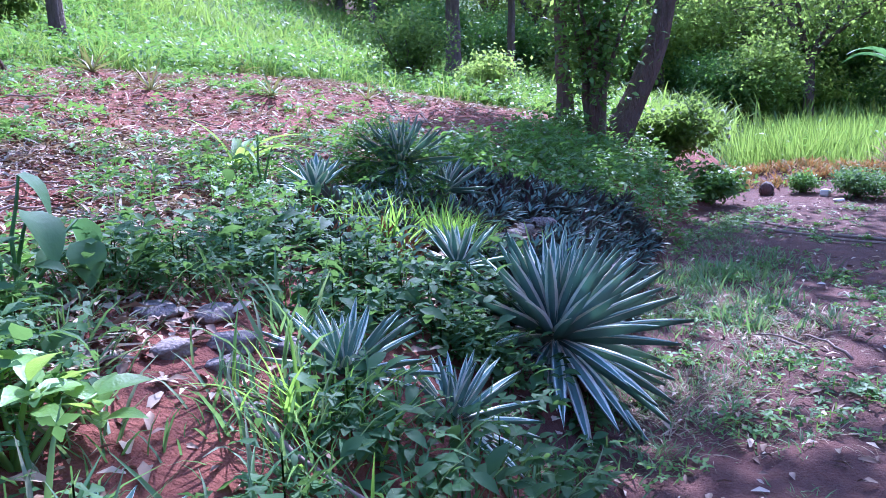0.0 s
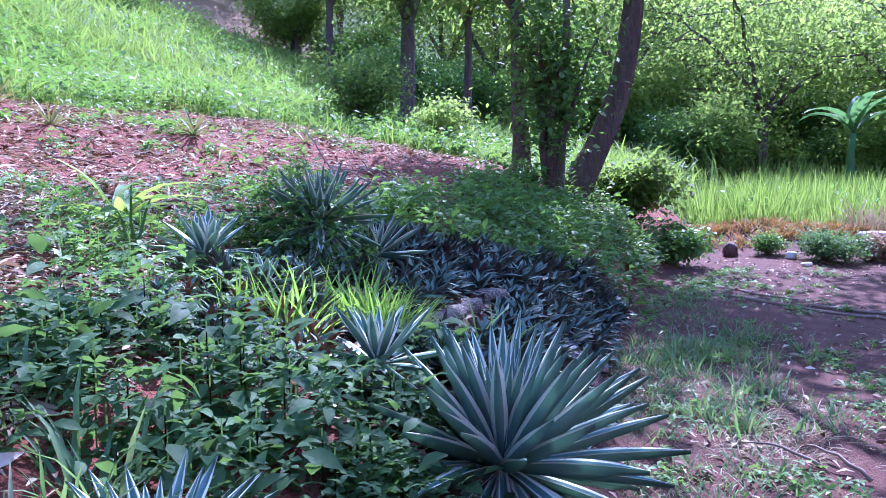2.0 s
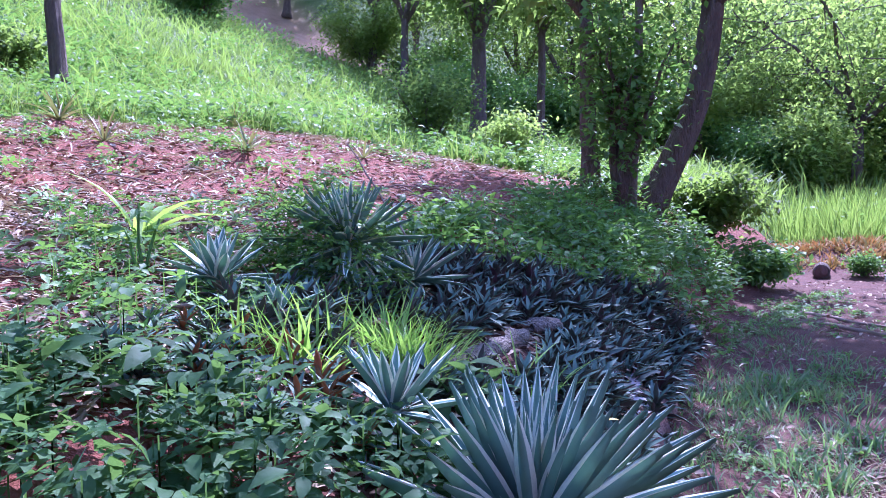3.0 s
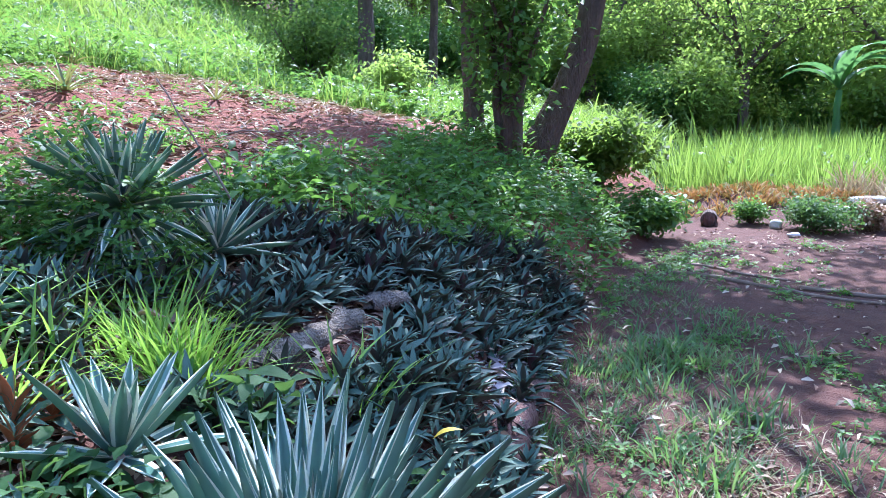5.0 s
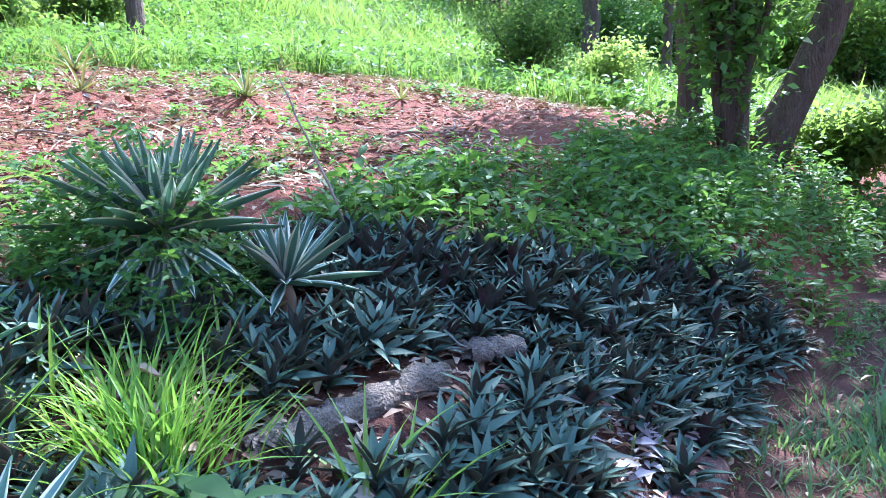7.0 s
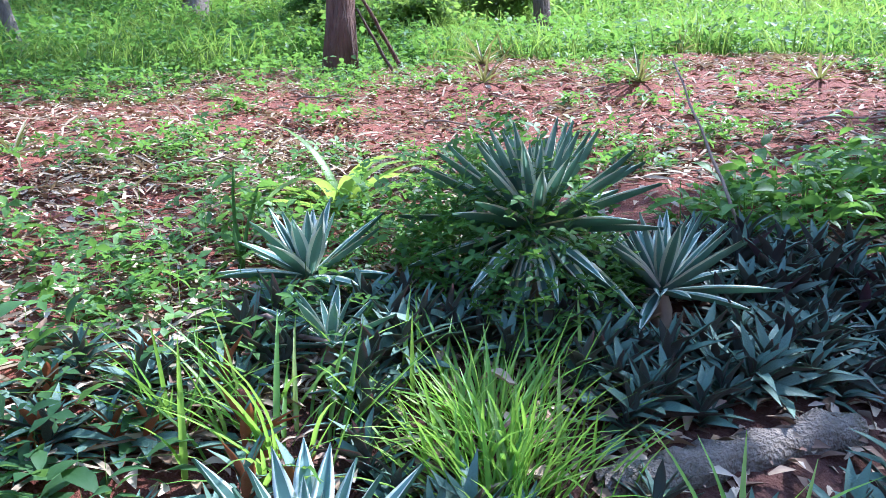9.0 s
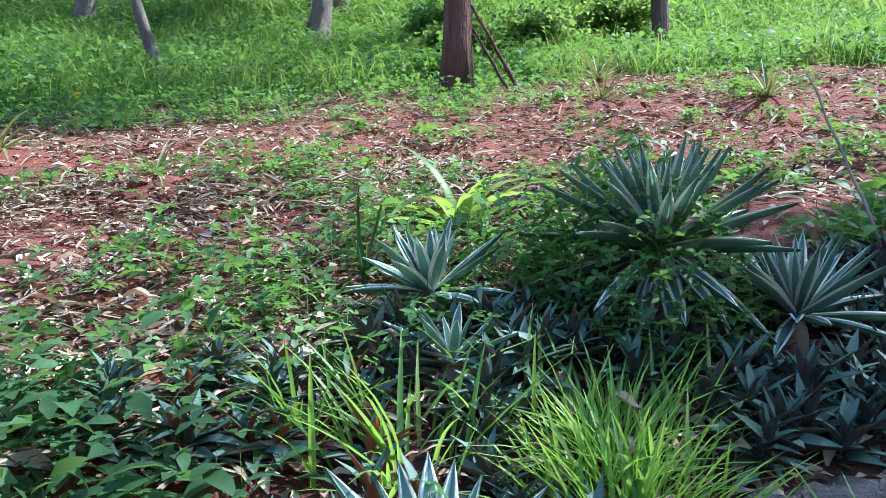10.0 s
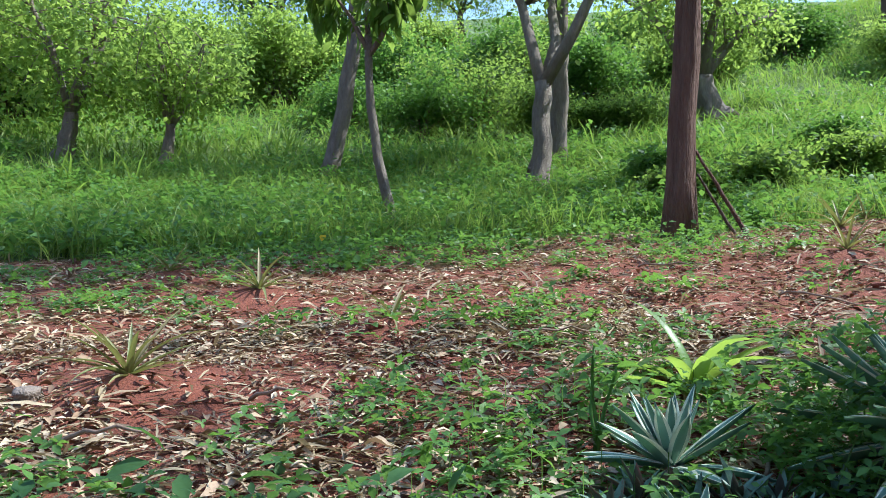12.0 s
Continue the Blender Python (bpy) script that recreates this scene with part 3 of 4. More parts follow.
# ---- agaves ----
def agave_leaf(curl, green=0.8):
    """A stiff channelled leaf with pale margins, length 1 along +x."""
    rows = 9
    v, q, idx = [], [], []
    for i in range(rows):
        t = i / (rows - 1)
        w = 0.09 * float(np.interp(t, [0, 0.2, 0.4, 0.55, 0.75, 0.9, 1], [0.5, 0.72, 0.98, 1, 0.72, 0.32, 0.015]))
        z = curl * t * t
        m = w * green
        k = z - 0.02
        v += [(t, -w, z + 0.35 * w), (t, -m, z + 0.27 * w), (t, 0, k), (t, m, z + 0.27 * w), (t, w, z + 0.35 * w), (t, m, z + 0.2 * w), (t, 0, k - 0.22 * w), (t, -m, z + 0.2 * w)]
    for i in range(rows - 1):
        a, b = 8 * i, 8 * (i + 1)
        for j in range(8):
            q.append((a + j, a + (j + 1) % 8, b + (j + 1) % 8, b + j))
            idx.append(1 if j in (0, 3, 4, 7) else 0)
    return mesh_of("leaf", v, q, [AGAVE, AGAVE_EDGE], idx)


AGAVE_LEAVES = [agave_leaf(c, 0.7) for c in (-0.1, -0.04, 0.02, 0.06)]
AGAVE_STRIPED = [agave_leaf(c, 0.53) for c in (-0.1, -0.04, 0.02, 0.06)]


def agave(x, y, z, length, count, label, seed, low=-0.55, wide=1.0, shapes=AGAVE_LEAVES, erect=0.0):
    """A rosette whose heart is at height z."""
    rs = np.random.RandomState(seed)
    g = float(land(x, y))
    root = empty("agave", (x, y, g), label, "agave", "variegated agaves in the bed")
    h = z - g
    child("stem", mesh_of("stem", *tube([(0, 0, -0.03), (0, 0, h * 0.5), (0, 0, h + length * 0.08)], [0.02 + 0.04 * length, 0.02 + 0.04 * length, 0.012], 10, 0.3, seed), DEAD), root)
    for k in range(count):
        t = k / count
        yaw = k * 2.39996 + rs.randn() * 0.12
        pitch = (low + (0.55 - low) * t / 0.6 if t < 0.6 else 0.75 + 0.7 * (t - 0.6) / 0.4) + erect * math.sin(math.pi * min(1, t / 0.8)) * (t > 0.3) + rs.randn() * 0.08
        s = length * (0.78 + 0.22 * math.sin(math.pi * min(1, t + 0.25))) * (0.92 + 0.16 * rs.rand()) * (1 - 0.35 * max(0, t - 0.85) / 0.15)
        me = shapes[rs.randint(0, 2) if pitch < 0.3 else rs.randint(1, 4)]
        m = Matrix.Translation((0, 0, h)) @ Matrix.Rotation(yaw, 4, "Z") @ Matrix.Rotation(-pitch, 4, "Y") @ Matrix.Translation((0.02 * length, 0, 0)) @ Matrix.Diagonal((s, s * wide, s, 1))
        child("leaf", me, root, m)
    for k in range(5 if length > 0.3 else 0):
        m = Matrix.Translation((0, 0, h * 0.6)) @ Matrix.Rotation(k * 0.8, 4, "Z") @ Matrix.Rotation(0.9 + 0.2 * rs.rand(), 4, "Y") @ Matrix.Diagonal((length * 0.7, length * 0.5, length * 0.7, 1))
        child("withered_leaf", DRY_LEAF, root, m, "withered brown lower leaf")
    return root


DRY_LEAF = mesh_of("withered_leaf", *blade(6, [0.04, 0.06, 0.055, 0.045, 0.03, 0.004], [0, 0.03, 0.02, -0.03, -0.1, -0.2], 0.7), DEAD)
agave(0.22, 2.5, 0.5, 0.57, 150, "large white-edged agave beside the path", 1, -0.85, 0.56, AGAVE_STRIPED, 0.3)
agave(-0.1, 1.51, 0.48, 0.29, 48, "small white-edged agave among weeds", 2, -0.3, 0.7, AGAVE_STRIPED, 0.15)
agave(-0.4, 1.36, 0.68, 0.28, 46, "white-edged agave behind bright grass", 3, -0.2, 0.72, AGAVE_STRIPED, 0.2)
agave(-0.22, 2.72, 0.78, 0.28, 24, "pale agave beside red-leaved plants", 4, 0.2, 1.0, AGAVE_STRIPED, 0.45)
agave(-0.75, 3.1, 1.02, 0.19, 18, "small agave at the foot of weeds", 5, 0.0, 1.15, AGAVE_LEAVES, 0.15)
agave(-1.04, 3.22, 1.14, 0.25, 30, "small sunlit agave beside a yellow-green lily", 6, 0.0, 1.15, AGAVE_STRIPED, 0.2)
agave(-0.66, 3.7, 1.25, 0.35, 96, "large agave overgrown by a clover-leaved creeper", 7, -0.85, 0.68, AGAVE_STRIPED, 0.35)
agave(-0.43, 3.95, 1.07, 0.28, 42, "white-edged agave above the oyster plants", 8, -0.05, 0.8, AGAVE_STRIPED, 0.3)
agave(-0.62, 0.42, 0.6, 0.2, 18, "young agave in the weeds", 9, 0.2)


# ---- oyster plants ----
def oyster_leaf(under, lift):
    """A thick pointed leaf, green above and coloured below, length 1."""
    top = blade(5, [0.05, 0.09, 0.105, 0.07, 0.004], [0, 0.03, 0.02, lift * 0.4, lift], 0.5)
    v, q = join([top, (top[0] - [0, 0, 0.012], top[1][:, ::-1])])
    return v, q, np.repeat([0, 1], len(top[1]))


def oyster_proto(seed, under, count, label, joined=False):
    """joined: the leaves of a plant that stands farther from the path are one mesh."""
    rs = np.random.RandomState(seed)
    root = empty("oyster_plant", (0, 0, 0), label, "oyster plant", "oyster plants of the bed")
    shapes = [oyster_leaf(under, c) for c in (-0.05, -0.14, -0.28)]
    meshes = [] if joined else [mesh_of("leaf", v, q, [OYSTER_TOP, under], i) for v, q, i in shapes]
    sets, idx = [], []
    for k in range(count):
        t = k / count
        s = 0.122 * (0.75 + 0.45 * rs.rand()) * (1.05 - 0.3 * t)
        m = Matrix.Translation((0, 0, 0.01 + 0.06 * t)) @ Matrix.Rotation(k * 2.4 + rs.randn() * 0.25, 4, "Z") @ Matrix.Rotation(-(0.2 + 1.05 * t + rs.randn() * 0.2), 4, "Y") @ Matrix.Rotation(rs.randn() * 0.3, 4, "X") @ Matrix.Scale(s, 4)
        j = rs.randint(0, 3)
        if joined:
            a = np.array(m)
            sets.append((shapes[j][0] @ a[:3, :3].T + a[:3, 3], shapes[j][1]))
            idx.append(shapes[j][2])
        else:
            child("leaf", meshes[j], root, m)
    if joined:
        tagged(child("foliage", mesh_of("foliage", *join(sets), [OYSTER_TOP, under], np.concatenate(idx)), root), kind="stuff")
    return root


DARK_OYSTER = "dark green oyster plant with purple leaf undersides"
OYSTERS = [oyster_proto(k, OYSTER_UNDER, 22, DARK_OYSTER) for k in range(4)]
OYSTERS_FAR = [oyster_proto(20 + k, OYSTER_UNDER, 26, DARK_OYSTER, True) for k in range(5)]
OYSTERS_RED = [oyster_proto(9 + k, OYSTER_RED, 18, "oyster plant with red and orange leaf undersides") for k in range(2)]
fresh = set()


def oyster(x, y, protos, size):
    p = protos[R.randint(0, len(protos))]
    m = Matrix.Translation(at_ground(x, y, -0.01)) @ Matrix.Rotation(R.rand() * 6.28, 4, "Z") @ Matrix.Rotation(R.randn() * 0.18, 4, "X") @ Matrix.Scale(size, 4)
    if p.name not in fresh:
        fresh.add(p.name)
        p.matrix_basis = m
    else:
        copy_thing(p, m)


def near(x, y, spots):
    return any((x - a) ** 2 + (y - b) ** 2 < r * r for a, b, r in spots)


KEEP = [(0.2, 3.95, 0.08), (0.22, 2.5, 0.3), (-0.68, 3.72, 0.2), (-0.42, 4.0, 0.15), (-0.36, 3.85, 0.1), (-0.75, 3.1, 0.13), (-0.65, 2.98, 0.1), (-1.06, 3.25, 0.15), (-0.22, 2.72, 0.17), (-0.12, 2.6, 0.13), (0.17, 4.42, 0.1), (0.5, 4.15, 0.12), (0.56, 4.32, 0.12), (0.62, 3.85, 0.12), (0.66, 4.15, 0.14), (0.75, 4.5, 0.12), (-0.36, 3.22, 0.25), (0.1, 4.75, 0.09), (0.02, 5.0, 0.08)] + [(-0.14 + 0.044 * k, 3.32 + 0.11 * k, 0.108) for k in range(9)] + [(-0.02 + 0.05 * k, 3.25 + 0.12 * k, 0.07) for k in range(5)]
taken = []
tries = 0
while len(taken) < 330 and tries < 12000:
    tries += 1
    y = 2.95 + 3.1 * R.rand()
    d = 0.04 + 1.4 * R.rand()
    x = float(edge(y)) - d
    if near(x, y, KEEP) or any((x - a) ** 2 + (y - b) ** 2 < 0.07 ** 2 for a, b in taken) or d > np.interp(y, [2.9, 4.4, 4.9, 5.4, 6.1], [1.5, 1.45, 1.0, 0.62, 0.42]):
        continue
    taken.append((x, y))
    oyster(x, y, OYSTERS if y < 4.0 else OYSTERS_FAR, 0.85 + 0.4 * R.rand())
for k in range(30):
    x, y = -1.0 + 0.85 * R.rand(), 2.3 + 0.6 * R.rand()
    if not near(x, y, KEEP):
        oyster(x, y, OYSTERS_RED if (x + 0.52) ** 2 + (y - 2.66) ** 2 < 0.06 or R.rand() < 0.3 else OYSTERS, 0.8 + 0.3 * R.rand())


# ---- lily and pineapple plants ----
def rosette(name, x, y, count, length, mat, pitch, curl, label, category, seed, wide=1.0, group=""):
    rs = np.random.RandomState(seed)
    root = empty(name, at_ground(x, y, -0.02), label, category, group)
    shapes = []
    for c in (0.5, 1.0, 1.5):
        lift = [-curl * c * (i / 7) ** 2.4 for i in range(8)]
        v, q = blade(8, [0.05, 0.055, 0.055, 0.05, 0.045, 0.036, 0.022, 0.003], lift, 0.5)
        v[:, 1] *= wide
        v[:, 0] -= 0.25 * c * curl * v[:, 0] ** 3
        shapes.append(mesh_of("leaf", v, q, mat))
    for k in range(count):
        p = pitch[0] + (pitch[1] - pitch[0]) * k / count + rs.randn() * 0.1
        s = length * (0.75 + 0.4 * rs.rand())
        m = Matrix.Rotation(k * 2.4 + rs.randn() * 0.2, 4, "Z") @ Matrix.Rotation(-p, 4, "Y") @ Matrix.Diagonal((s, s, s, 1))
        child("leaf", shapes[rs.randint(0, 3)], root, m)
    return root


rosette("crinum_lily", -1.7, 3.75, 15, 0.6, CRINUM, (0.6, 1.25), 0.85, "yellow-green lily with arching strap leaves on the litter", "lily", 41, 0.95)
for k, (x, y, s, n) in enumerate(PINEAPPLES):
    rosette("pineapple_plant", x, y, n, s, PINE, (0.2, 1.25), 0.25, "young pineapple plant with stiff greyish leaves in red earth", "pineapple", 60 + k, 0.65, "pineapple plants on the slope")


# ---- edging, wood and stones ----
def lump(name, place, size, mat, label, category, seed, group="", turn=0.0, rough=0.3):
    """A broken stone or clod: a rounded block with knocked-off corners."""
    rs = np.random.RandomState(seed)
    bm = bmesh.new()
    bmesh.ops.create_icosphere(bm, subdivisions=3, radius=0.5)
    ph = rs.rand(6) * 6
    for v in bm.verts:
        c = v.co.copy()
        m = max(abs(c.x), abs(c.y), abs(c.z))
        c = c.lerp(c / m * 0.42, 0.5)
        k = 1 + rough * (0.5 * math.sin(5 * c.x + ph[0]) * math.sin(6 * c.y + ph[1]) + 0.4 * math.sin(9 * c.z + ph[2] + 4 * c.x) + 0.25 * math.sin(17 * c.y + ph[3]) * math.sin(15 * c.x + ph[4]))
        v.co = Vector((c.x * size[0] * k, c.y * size[1] * k, c.z * size[2] * k))
    for f in bm.faces:
        f.smooth = True
    me = bpy.data.meshes.new(name)
    bm.to_mesh(me)
    bm.free()
    me.materials.append(mat)
    ob = new(name, me)
    ob.matrix_basis = Matrix.Translation(place) @ Matrix.Rotation(turn, 4, "Z")
    return tagged(ob, label, category, group)


def slab(name, a, b, width, thick, mat, label, category, seed):
    """A rough bar of broken kerb or wood from a to b, lying on the ground."""
    rs = np.random.RandomState(seed)
    a, b = Vector(a), Vector(b)
    n = 16
    side = (b - a).cross(Vector((0, 0, 1))).normalized()
    v, q = [], []
    for i in range(n):
        c = a.lerp(b, i / (n - 1))
        w, h = width * (0.75 + 0.5 * rs.rand()), thick * (0.8 + 0.4 * rs.rand())
        if i in (0, n - 1):
            w, h = w * 0.7, h * 0.7
        for s, z in ((-0.5, -0.5), (-0.56, 0.1), (-0.42, 0.46), (0, 0.5), (0.42, 0.44), (0.56, 0.05), (0.5, -0.5), (0, -0.55)):
            v.append(c + side * s * w + Vector((0, 0, z * h + rs.randn() * 0.009)))
    for i in range(n - 1):
        for j in range(8):
            q.append((8 * i + j, 8 * i + (j + 1) % 8, 8 * i + 8 + (j + 1) % 8, 8 * i + 8 + j))
    for o in (0, 8 * (n - 1)):
        for j in (0, 2, 4):
            q.append((o + j, o + j + 1, o + j + 2, o + 7))
    me = mesh_of(name, v, q, mat)
    return tagged(new(name, me), label, category)


slab("kerb_block", (-0.15, 3.33, 0.792), (0.09, 3.93, 0.825), 0.075, 0.075, CONCRETE, "weathered grey kerb block lying in the bed", "kerb", 1)
slab("kerb_block", (0.1, 4.1, 0.845), (0.22, 4.26, 0.84), 0.09, 0.045, CONCRETE, "short broken kerb block between oyster plants", "kerb", 2)
slab("rotten_log", at_ground(0.6, 3.72, -0.025), at_ground(0.78, 4.7, -0.02), 0.12, 0.1, WOOD_RED, "rotten reddish log edging the bed", "log", 3)
for k in range(9):
    rs = np.random.RandomState(700 + k)
    x, y = 0.6 + 0.02 * k + 0.05 * rs.randn(), 3.75 + 0.1 * k
    slab("wood_splinter", at_ground(x, y, 0.05), at_ground(x + 0.04 + 0.04 * rs.randn(), y + 0.1 + 0.1 * rs.rand(), 0.06), 0.018, 0.014, WOOD_RED, "splinter of rotten wood on the log", "splinter", 710 + k)


STONES = [(-0.7, 1.25, 0.13), (-0.82, 1.4, 0.12), (-0.58, 1.36, 0.1), (-0.66, 1.12, 0.09), (-0.8, 1.1, 0.1), (-0.95, 1.3, 0.12)]
for k, (x, y, s) in enumerate(STONES):
    lump("stone", at_ground(x, y, s * 0.08), (s * 1.2, s * 0.9, s * 0.5), STONE, "rough grey stone among weeds on the bank", "stone", 10 + k, "stones on the bank", k * 1.1)
lump("stone", at_ground(-2.4, 1.42, 0.02), (0.14, 0.1, 0.07), STONE, "pale stone on red earth", "stone", 21)
lump("stone", at_ground(-0.67, 2.84, 0.03), (0.09, 0.06, 0.09), CLOD, "brown stone beside the small agave", "stone", 22)
for k in range(34):
    x, y = -1.2 - 5.5 * R.rand(), 1.2 + 6.5 * R.rand()
    s = 0.035 + 0.06 * R.rand() ** 2
    lump("earth_clod", at_ground(x, y, s * 0.15), (s, s * 0.8, s * 0.6), CLOD, "dry clod of red earth on the slope", "clod", 30 + k, "clods of red earth", k)
# far end of the path: cut log ends, slabs and a mossy heap
for x, y, r in ((3.05, 11.5, 0.11), (3.35, 11.0, 0.1)):
    g = at_ground(x, y, r * 0.85)
    root = empty("cut_log", g, "short cut log with a dark sawn end", "log", "cut logs by the path")
    v, q = tube([(0.12, 0.3, 0), (0.06, 0.1, 0), (0, -0.08, 0), (0, -0.1, 0)], [r, r * 1.02, r, r * 0.9], 14, 0.12, 5)
    bark = child("bark", mesh_of("bark", v, q, BARK), root)
    child("sawn_end", mesh_of("sawn_end", *tube([(0, -0.1, 0), (0, -0.108, 0)], [r * 0.78, r * 0.76], 14, 0.06, 6), WOOD_RED), bark, None, "weathered sawn face")
for k, (x, y, sx, sy, sz, t) in enumerate([(5.65, 11.6, 0.7, 0.35, 0.12, 0.3), (5.2, 11.3, 0.5, 0.4, 0.14, -0.4), (6.2, 11.2, 0.6, 0.5, 0.14, 0.8), (4.0, 9.9, 0.16, 0.1, 0.06, 0.2), (5.3, 9.9, 0.12, 0.08, 0.05, 0.2), (4.1, 10.7, 0.2, 0.15, 0.12, 1.0), (6.5, 10.6, 0.4, 0.3, 0.14, 0.1)]):
    lump("rubble_slab", at_ground(x, y, sz * 0.35), (sx, sy, sz), PALE, "pale broken slab at the end of the path", "rubble", 90 + k, "rubble heap", t, 0.15)
bush("bush", 4.4, 10.4, 0.42, 0.42, 1800, 0.06, WEED_DARK, "low dark mossy bush on the rubble", 95)
bush("bush", 5.1, 10.5, 0.3, 0.34, 700, 0.08, DEAD, "withered brown bush on the rubble", 96)
bush("bush", 3.9, 11.0, 0.2, 0.3, 500, 0.06, WEED, "small green bush at the end of the path", 97)


def spread(n, x0, x1, y0, y1, keep, seed):
    """n places in a rectangle where keep(x, y) allows them, on the ground."""
    rs = np.random.RandomState(seed)
    x, y = x0 + (x1 - x0) * rs.rand(n * 3), y0 + (y1 - y0) * rs.rand(n * 3)
    ok = rs.rand(n * 3) < keep(x, y)
    x, y = x[ok][:n], y[ok][:n]
    return np.stack([x, y, land(x, y)], -1)


def patchy(x, y, scale=1.0, seed=0.0):
    s = np.sin(2.1 * scale * x + seed) * np.sin(1.8 * scale * y + 1.3 * seed) + 0.6 * np.sin(4.7 * scale * x - 2.9 * scale * y + seed) + 0.4 * np.sin(8.3 * scale * y + 5.1 * scale * x)
    return np.clip(0.5 + 0.5 * s, 0, 1)


def depth(x, y):
    return edge(y) - x


def tufts(centres, blades, spread_by, high, proto, seed, upright=1.1, wide=1.0):
    rs = np.random.RandomState(seed)
    n = len(centres) * blades
    high = high * np.repeat(0.6 + 0.75 * rs.rand(len(centres)), blades)
    p = np.repeat(centres, blades, 0).copy()
    off = rs.randn(n, 2) * spread_by
    p[:, :2] += off
    p[:, 2] = land(p[:, 0], p[:, 1]) - 0.01
    yaw = np.arctan2(off[:, 1], off[:, 0]) + rs.randn(n) * 0.8
    return strew(proto, p, yaw, np.clip(upright + rs.randn(n) * 0.25, 0.2, 1.55), rs.randn(n) * 0.4, high * (0.5 + 0.8 * rs.rand(n)), wide)


def weeds(centres, leaves, radius, high, size, proto, seed, tilt=0.1):
    """Low leafy plants: leaves in tiers round a stem."""
    rs = np.random.RandomState(seed)
    n = len(centres) * leaves
    k = np.repeat(0.6 + 0.8 * rs.rand(len(centres)), leaves)
    p = np.repeat(centres, leaves, 0).copy()
    a, r, h = rs.rand(n) * 6.28, np.sqrt(rs.rand(n)), rs.rand(n)
    p[:, 0] += np.cos(a) * r * radius * k
    p[:, 1] += np.sin(a) * r * radius * k
    p[:, 2] += (0.15 + 0.85 * h) * high * k * (1 - 0.4 * r)
    stems = centres[:, None] + np.array([[-0.003, 0, -0.02], [0.003, 0, -0.02], [0.002, 0, 0.8 * high], [-0.002, 0, 0.8 * high]])[None]
    sq = np.arange(len(centres) * 4).reshape(-1, 4)
    return [strew(proto, p, a + rs.randn(n) * 0.4, tilt + rs.randn(n) * 0.35, rs.randn(n) * 0.35, size * (0.5 + rs.rand(n))), (stems.reshape(-1, 3), sq)]


# ---- meadow and tall grass ----
def meadow_grass():
    rs = np.random.RandomState(5)
    sets = []
    near_zone = spread(6200, -17, 3.5, -5, 24, lambda x, y: meadow(x, y) * (1 - bare(x, y)) * np.clip((depth(x, y) - 0.2), 0, 1) * (0.35 + 0.65 * patchy(x, y, 0.5, 2)), 1)
    sets.append(tufts(near_zone, 15, 0.13, 0.4, STRAP, 2, 1.2, 0.5))
    far_zone = spread(6500, -42, 6, -14, 46, lambda x, y: (np.hypot(x, y - 2) > 15) * meadow(x, y) * (1 - bare(x, y)) * np.clip((depth(x, y) - 0.2), 0, 1), 3)
    sets.append(tufts(far_zone, 12, 0.45, 0.6, STRAP, 4, 1.05, 1.0))
    stuff("meadow_grass", sets, GRASS, "bright sunlit grass covering the hillside", "grass")
    herbs = spread(5200, -17, 2, -3, 20, lambda x, y: meadow(x, y) * patchy(x, y, 0.6, 5), 6)
    far_herbs = spread(1500, -40, 0, -10, 40, lambda x, y: (np.hypot(x, y - 2) > 17) * meadow(x, y) * patchy(x, y, 0.25, 1) * (1 - bare(x, y)), 7)
    stuff("meadow_herbs", weeds(herbs, 24, 0.24, 0.5, 0.09, LEAF_FAR, 8) + weeds(far_herbs, 26, 0.6, 0.8, 0.15, LEAF_FAR, 9), WEED, "leafy herbs growing through the meadow", "herbs")


meadow_grass()
field = spread(1300, 3.0, 16, 12.6, 22, lambda x, y: meadow(x, y) * (depth(x, y) < -0.2) * (0.25 + 0.75 * patchy(x, y, 0.8, 3)), 11)
tall = patchy(field[:, 0], field[:, 1], 1.1, 8) > 0.45
stuff("meadow_herbs", weeds(field[::3], 22, 0.35, 0.75, 0.11, LEAF, 113), WEED, "leafy herbs among the tall grass", "herbs")
stuff("tall_grass", [tufts(field[tall], 70, 0.3, 0.66, SPEAR, 12, 1.4, 0.5), tufts(field[~tall], 64, 0.35, 0.42, SPEAR, 112, 1.3, 0.6)], GRASS, "tall bright green grass beyond the path", "grass")
field = spread(800, 4, 40, 21, 45, lambda x, y: 1.0 * (depth(x, y) < 0), 13)
stuff("tall_grass", [tufts(field, 34, 0.5, 0.9, SPEAR, 14, 1.35, 1.3)], GRASS, "sunlit grass in the clearing", "grass")
side = spread(260, 4.6, 9, 8.5, 12.6, lambda x, y: (x > 5.6 + 0.3 * (12 - y)) * 1.0, 15)
stuff("tall_grass", [tufts(side, 14, 0.12, 0.5, STRAP, 16, 1.2, 0.7)], STRAW, "dry grass beside the rubble", "grass")
moss = spread(260, 3.2, 6.2, 11.6, 13.4, lambda x, y: patchy(x, y, 1.2, 1), 17)
stuff("moss", [tufts(moss, 26, 0.08, 0.14, SHORT, 18, 0.8, 2.0)], MOSS, "rusty and green moss on the mound", "moss")

